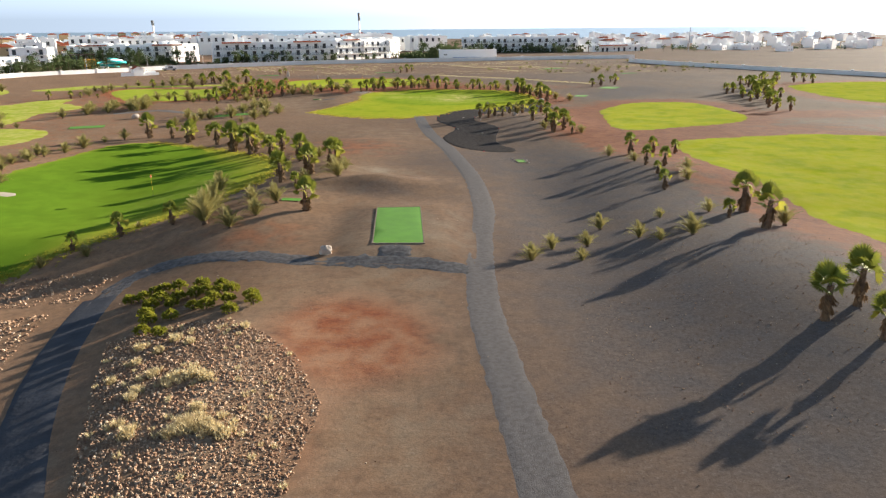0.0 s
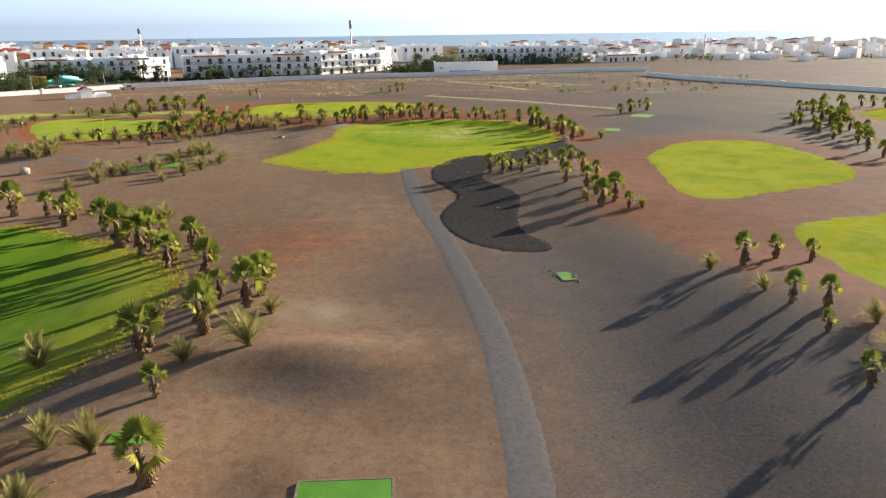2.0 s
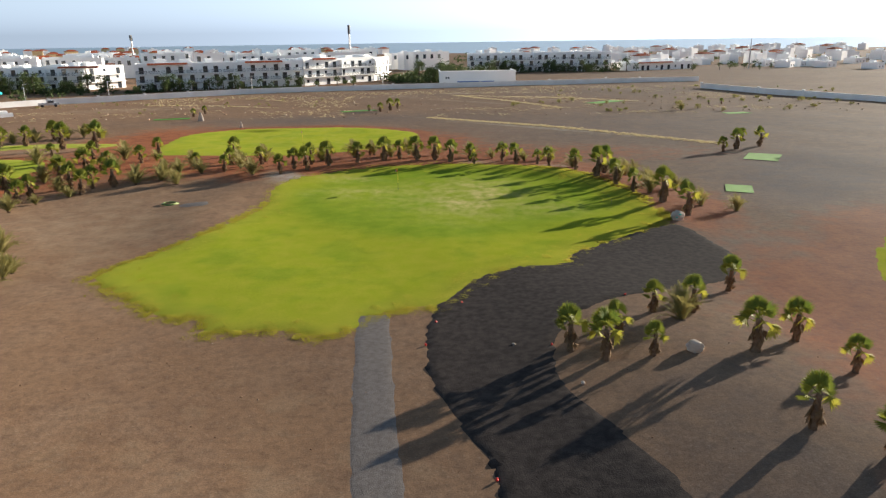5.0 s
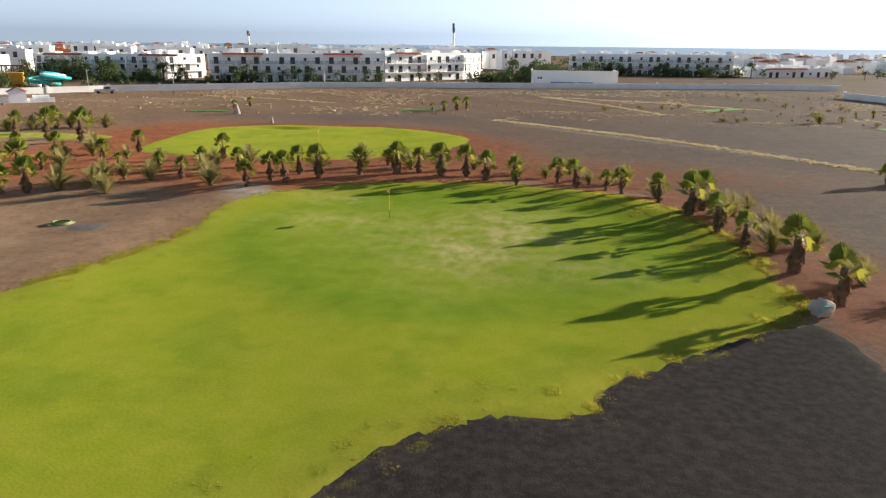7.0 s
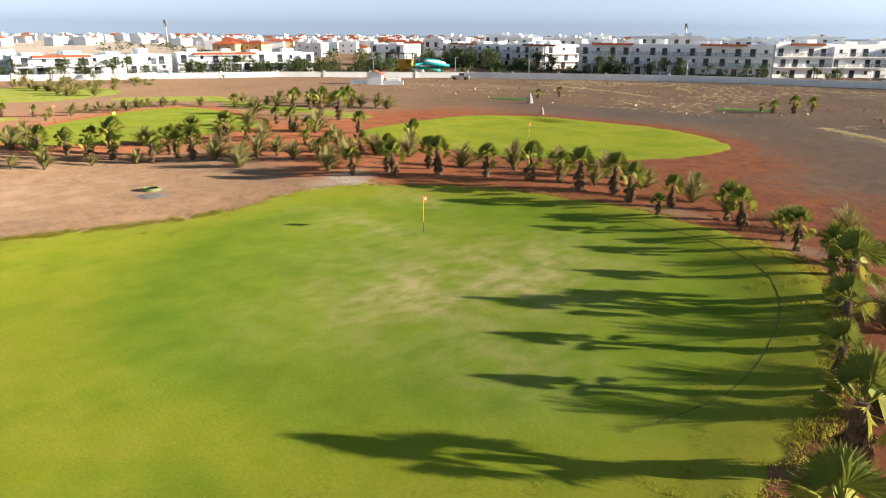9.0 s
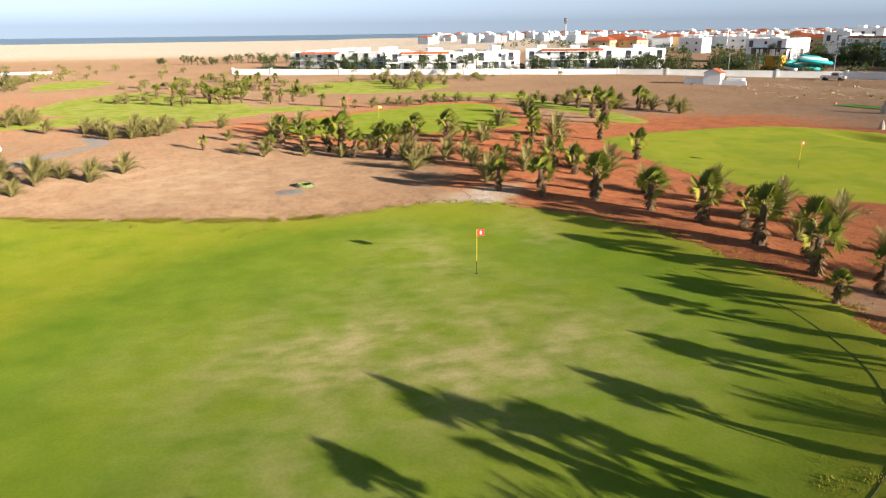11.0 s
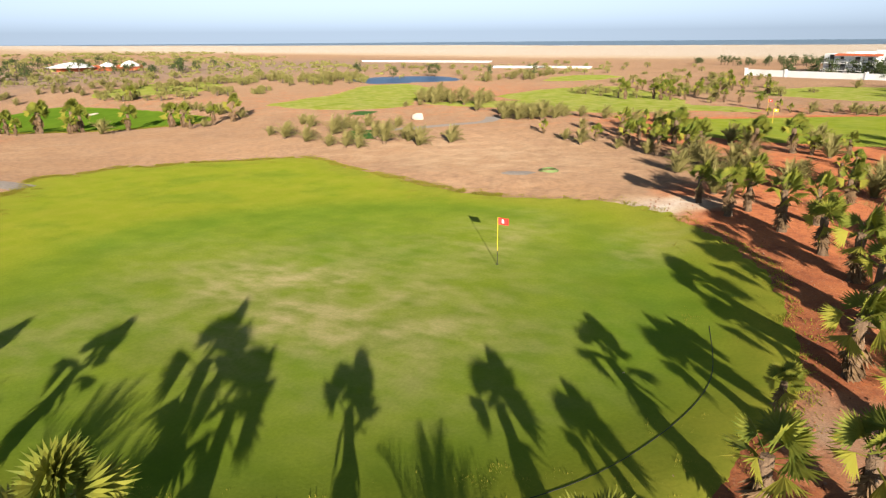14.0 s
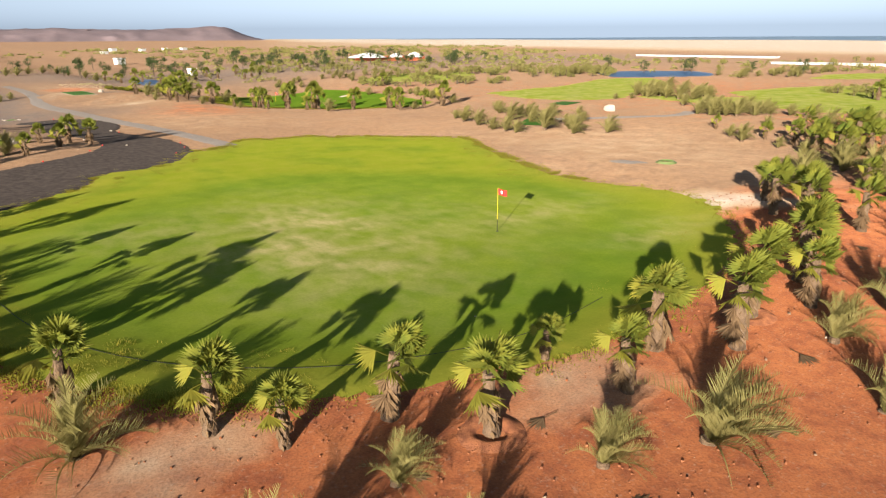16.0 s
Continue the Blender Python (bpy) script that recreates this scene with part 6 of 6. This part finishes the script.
def tufts(name, spots, mat, label, blades=6, thin=0.012):
    """Grass clumps in one mesh: spots are x, y, height, spread."""
    rng, verts, faces = random.Random(name), [], []
    for x, y, tall, wide in spots:
        z = height(x, y)
        for k in range(blades):
            a, r = rng.uniform(0, math.tau), wide * math.sqrt(rng.random())
            bx, by, la, ln = x + r * math.cos(a) * 0.5, y + r * math.sin(a) * 0.5, a + rng.uniform(-0.6, 0.6), tall * rng.uniform(0.2, 0.7)
            q, w = len(verts), thin * rng.uniform(0.7, 1.4)
            px, py = -math.sin(la) * w, math.cos(la) * w
            verts += [(bx - px, by - py, z - 0.02), (bx + px, by + py, z - 0.02), (bx + ln * math.cos(la), by + ln * math.sin(la), z + tall * rng.uniform(0.7, 1.1))]
            faces.append((q, q + 1, q + 2))
    return tagged(mesh_object(name, verts, faces, mat), label, "grass", "", "stuff")


dry = []
for cx, cy, wide in ((-11.15, 26.99, 3), (-11.79, 26.81, 2), (-10.34, 26.76, 2), (-13.44, 31.59, 1.5), (-13.68, 30.21, 1.5), (-15.01, 31.09, 1.5), (-13.11, 26.02, 1.2), (-12.97, 25.39, 1.0),
                     (-9.82, 23.03, 3), (-8.96, 22.94, 3), (-8.39, 22.44, 2.5), (-11.92, 22.66, 1.5), (-12.62, 23.34, 1), (-9.76, 24.17, 1.5), (-12.89, 27.46, 1.5), (-10.11, 32.34, 1),
                     (-12.4, 30.87, 1), (-14.29, 29.17, 1), (-14.82, 27.61, 0.8), (-10.11, 22.58, 2)):
    for _ in range(int(8 * wide)):  # round cushions, tallest in the middle
        a, d = rng.uniform(0, math.tau), abs(rng.gauss(0, 0.16 * wide))
        dry.append((cx + d * math.cos(a), cy + d * math.sin(a), max(0.08, 0.36 - 0.3 * d / wide) * rng.uniform(0.7, 1.1), 0.22))
dry += [(x, y, rng.uniform(0.1, 0.25), 0.2) for x, y, _ in fill(MOUND, 70, 0, 1, rng)]
tufts("dry_grass", dry, STRAW, "dry straw-coloured grass tufts among rubble", 40, 0.016)
waste = []
for a, b, n in (((-3, 224), (39, 183), 1100), ((3, 282), (26, 241), 500), ((3, 282), (47, 256), 420), ((-75, 262), (-40, 250), 200)):
    for k in range(n):
        t = rng.random()
        waste.append((a[0] + (b[0] - a[0]) * t + rng.gauss(0, 0.5), a[1] + (b[1] - a[1]) * t + rng.gauss(0, 0.5) + 3 * math.sin(t * 3.1), rng.uniform(0.06, 0.2), 0.6))
while len(waste) < 5200:  # thicker towards the boundary wall
    x, y = rng.uniform(-105, 85), rng.uniform(226, 318)
    if noise.noise((x * 0.05, y * 0.09, 6)) + 0.6 * noise.noise((x * 0.2, y * 0.3, 1)) > 0.30 - 0.35 * sstep(250, 305, y - 0.25 * x):
        waste.append((x, y, rng.uniform(0.05, 0.22), 0.8))
tufts("waste_grass", waste, STRAW, "sparse dry grass on waste ground", 12, 0.04)


def round_shrub(seed):
    """A clipped-looking rounded shrub of small leaves."""
    rng = random.Random(seed)
    ob = thing("round_shrub", Matrix.Identity(4), "rounded olive-green shrub on brown soil", "shrub", "round shrubs")
    bm = bmesh.new()
    lathe(bm, ((0.04, -0.05), (0.03, 0.3)), 5)
    part("stem", bm, BARK, ob)
    verts, faces = [], []
    tips = [Vector((rng.gauss(0, 1), rng.gauss(0, 1), abs(rng.gauss(0.1, 1)))).normalized() for _ in range(72)]
    for d in tips:  # a whorl of leaves at the end of every twig
        c = Vector((d.x * 0.40, d.y * 0.40, 0.20 + d.z * 0.34)) * rng.uniform(0.82, 1.05)
        for k in range(20):
            u = (d * 0.8 + Vector((rng.gauss(0, 0.8), rng.gauss(0, 0.8), rng.gauss(0.2, 0.7)))).normalized()
            w = u.cross(Vector((rng.gauss(0, 1), rng.gauss(0, 1), rng.gauss(0, 1)))).normalized()
            s, q = rng.uniform(0.07, 0.13), len(verts)
            p = c - d * rng.uniform(0, 0.10)
            verts += [tuple(p), tuple(p + u * s * 0.55 + w * s * 0.20), tuple(p + u * s), tuple(p + u * s * 0.55 - w * s * 0.20)]
            faces.append((q, q + 1, q + 2, q + 3))
    mesh_object("crown", verts, faces, ROUND_LEAF, ob)
    return ob


ROUND = [round_shrub(s) for s in (1, 2, 3)]
rows = [(-18.87, 38.87), (-18.04, 38.83), (-17.68, 39.63), (-17.25, 40.01), (-16.29, 40.0), (-14.77, 39.75), (-13.45, 39.29), (-12.46, 37.97), (-16.75, 38.27),
        (-16.94, 37.13), (-16.66, 35.77), (-16.01, 34.57), (-14.88, 34.83), (-15.77, 33.14), (-14.64, 32.61), (-15.65, 36.98), (-15.58, 37.91), (-14.09, 36.04),
        (-14.64, 38.1), (-13.97, 38.15), (-13.23, 36.98), (-13.24, 35.77), (-13.27, 38.21), (-12.16, 36.36), (-11.55, 34.57), (-11.02, 36.82), (-10.63, 35.85)]
draw = random.Random(9)
for x, y in rows:
    ob, s = draw.choice(ROUND), draw.uniform(0.95, 1.22)
    m = pose(x, y, height(x, y), 0, 0, draw.uniform(0, 360)) @ Matrix.Scale(s, 4)
    if ob.name not in used:
        used.add(ob.name)
        ob.matrix_basis = m
    else:
        copy_thing(ob, Matrix.Identity(4)).matrix_basis = m

# rough grass along the rim of the main green
rim = spline(MAIN_GREEN, True, 0.12)
fringe = []
for p in rim:
    c = (Vector((-1, 146)) - Vector((p.x, p.y))).normalized()
    for _ in range(24):
        d = rng.uniform(-0.3, 3.6) if rng.random() < 0.55 else rng.gauss(0.25, 0.4)
        x, y = p.x + c.x * d + rng.gauss(0, 0.15), p.y + c.y * d + rng.gauss(0, 0.15)
        clump = noise.noise((x * 1.5, y * 1.5, 2)) + 0.5 * noise.noise((x * 0.5, y * 0.5, 5))
        if clump > 0.12 * d - 0.28 and (p.y < 150 or p.x > 10 or rng.random() < 0.15):
            fringe.append((x, y, rng.uniform(0.03, 0.06) + 0.10 * max(0.0, clump), 0.45))
for p in spline([(-31.0, 45.7), (-28.3, 50.7), (-23.0, 57.4), (-19.2, 66.4), (-18.1, 70.7), (-18.8, 80.4), (-22.8, 86.0), (-30.4, 92.0), (-38.7, 96.3)], False, 0.12):
    for _ in range(4):
        fringe.append((p.x + rng.gauss(-0.9, 0.9), p.y + rng.gauss(0, 0.4), rng.uniform(0.06, 0.2), 0.25))
tufts("rough_grass", fringe, BLADE, "shaggy rough grass along the edge of the green", 10, 0.022)

# ---- boulders and markers ----
def boulder(x, y, size, label, flat=0.85, seed=1, mark=False):
    rng, bm = random.Random(seed), bmesh.new()
    rock(bm, (0, 0, size * flat * 0.62), size, rng, flat, 3)
    for v in bm.verts:
        v.co += v.co.normalized() * size * 0.12 * noise.noise(v.co * (2.2 / size))
    ob = thing("boulder", pose(x, y, height(x, y), 0, 0, seed * 47), label, "boulder", "boulders")
    part("stone", bm, STONE, ob, smooth=True)
    for x0, z0 in ((-0.05, 0.50), (-0.32, 0.26)) if mark else ():
        plaque = part("plaque", boxes((x0, x0 + 0.20, -size * 0.96, -size * 0.5, z0, z0 + 0.09)), PLAQUE, ob, "small turquoise plaque")
        plaque.matrix_basis = pose(0, 0, 0, 0, 0, -seed * 47)


boulder(19.4, 140.9, 0.60, "large pale boulder with turquoise plaques beside the green", 0.8, 3, True)
boulder(-8.0, 44.5, 0.48, "pale rounded boulder beside the side path", 0.85, 4)
boulder(-53.0, 120.9, 0.62, "large pale boulder beside the far gravel path", 0.75, 5)
boulder(11.5, 113.8, 0.45, "grey lava boulder beside palms", 0.7, 7)
for x, y, r, tall in ((-48.5, 223.7, 0.65, 1.7), (-37.1, 211.6, 0.35, 1.0)):
    ob = thing("stone_marker", pose(x, y, height(x, y)), "tapered pale stone marker cone", "marker", "stone markers")
    bm = bmesh.new()
    lathe(bm, ((r, -0.1), (r * 0.8, tall * 0.35), (r * 0.5, tall * 0.75), (r * 0.22, tall)), 9, 0.08, random.Random(5))
    part("stone", bm, STONE, ob)

draw = random.Random(12)
for x, y in ((-0.7, 119.4), (-1.2, 116.4), (5.1, 115.7), (6.6, 118.8), (10.4, 122.4), (0.8, 122.3), (1.6, 105), (4.9, 85.4), (8.0, 102)):
    bm = bmesh.new()
    rock(bm, (0, 0, 0.045), 0.075, draw, 0.8, 2)
    ob = thing("marker_stone", pose(x, y, height(x, y) + 0.02), "small red-painted marker stone on gravel edge", "marker", "red marker stones")
    part("stone", bm, RED_PAINT, ob)
for k in range(11):
    x, y = (draw.uniform(0.5, 6.5), draw.uniform(87, 118)) if k < 4 else (8.95 + draw.choice((-0.75, 0.75)) + draw.gauss(0, 0.12), 80.2 + draw.uniform(-1.2, 1.2))
    bm = bmesh.new()
    rock(bm, (0, 0, 0.05), 0.12, draw, 0.6, 1)
    ob = thing("loose_stone", pose(x, y, height(x, y) + 0.02), "loose pale stone on dark gravel", "stone", "loose stones")
    part("stone", bm, STONE, ob)


def flagstick(x, y, cloth, label, tall=2.15):
    """A yellow flagstick with a cloth in the wind and a cup."""
    ob = thing("flagstick", pose(x, y, height(x, y) + 0.05), label, "flag", "flags")
    bm = bmesh.new()
    lathe(bm, ((0.015, -0.15), (0.014, 0.62)), 8)
    part("lower_pole", bm, BLACK_RUBBER, ob, "dark lower pole")
    bm = bmesh.new()
    lathe(bm, ((0.014, 0.62), (0.012, tall)), 8)
    part("pole", bm, YELLOW_PAINT, ob, "yellow pole")
    verts, faces = [], []
    for side in (-0.006, 0.006):
        for i in range(9):
            for j in range(5):
                u = i / 8
                verts.append((0.012 + 0.46 * u, 0.05 * math.sin(u * 7.0) * u ** 0.5 + side, tall - 0.02 - 0.075 * j - 0.05 * u))
    for s in (0, 45):
        for i in range(8):
            for j in range(4):
                q = s + i * 5 + j
                faces.append((q, q + 1, q + 6, q + 5) if s else (q, q + 5, q + 6, q + 1))
    f = mesh_object("cloth", verts, faces, cloth, ob)
    f.matrix_basis = pose(0, 0, 0, 0, 0, 112)
    patch = mesh_object("badge", [(0.18, -0.03, tall - 0.10), (0.31, -0.03, tall - 0.12), (0.31, -0.03, tall - 0.27), (0.18, -0.03, tall - 0.25), (0.18, 0.07, tall - 0.10), (0.31, 0.07, tall - 0.12), (0.31, 0.07, tall - 0.27), (0.18, 0.07, tall - 0.25)],
                        [(3, 2, 1, 0), (4, 5, 6, 7), (0, 1, 5, 4), (1, 2, 6, 5), (2, 3, 7, 6), (3, 0, 4, 7)], WHITE, ob, "white badge on the cloth")
    patch.matrix_basis = pose(0, 0, 0, 0, 0, 112)
    bm = bmesh.new()
    lathe(bm, ((0.07, -0.1), (0.07, 0.004)), 12)
    part("cup", bm, BLACK_RUBBER, ob)


flagstick(-5.1, 156.05, RED_PAINT, "yellow flagstick with a red flag on the main green")
flagstick(-29.8, 69.6, RED_PAINT, "flagstick with a red flag on shaded turf")
flagstick(-21.2, 187.5, RED_PAINT, "distant flagstick with a red flag")
flagstick(-61.0, 160.7, YELLOW_PAINT, "distant flagstick with a yellow flag")
flagstick(-74.4, 158.6, RED_PAINT, "distant flagstick with a red flag")

# coiled hose on a dark gravel patch
draped("hose_gravel", [(-25.6, 148.9), (-23.6, 149.6), (-22.4, 148.6), (-23.0, 147.2), (-25.0, 147.4)], GRAVEL, 0.02, 0.5, "patch of dark gravel on bare soil", 0.1)
hose = thing("hose_coil", pose(-26.7, 149.5, height(-26.7, 149.5)), "green garden hose coiled on bare soil", "hose")
for k in range(3):
    r = 0.8 - 0.1 * k
    part("hose_loop", tube([(r * math.cos(a), r * 0.85 * math.sin(a), 0.05 + 0.05 * k) for a in (i * math.tau / 32 for i in range(33))], 0.045, 6), GREEN_HOSE, hose, smooth=True)

line = spline([(-2.0, 165.6, 0), (2.0, 166.4, 0), (5.5, 166.0, 0), (9.0, 164.7, 0), (12.2, 162.0, 0), (14.2, 158.5, 0), (15.3, 154.5, 0), (15.8, 149.8, 0), (15.0, 146.0, 0)], False, 0.5)
pipe = thing("irrigation_pipe", Matrix.Identity(4), "black irrigation pipe lying along the green", "pipe")
part("pipe", tube([(p.x, p.y, height(p.x, p.y) + 0.05) for p in line], 0.012, 6), BLACK_RUBBER, pipe, smooth=True)

for ob in FAN_NEAR + FAN_FAR + DATE_NEAR + DATE_FAR:
    if ob.name not in used:
        for o in (*ob.children_recursive, ob):
            bpy.data.objects.remove(o)
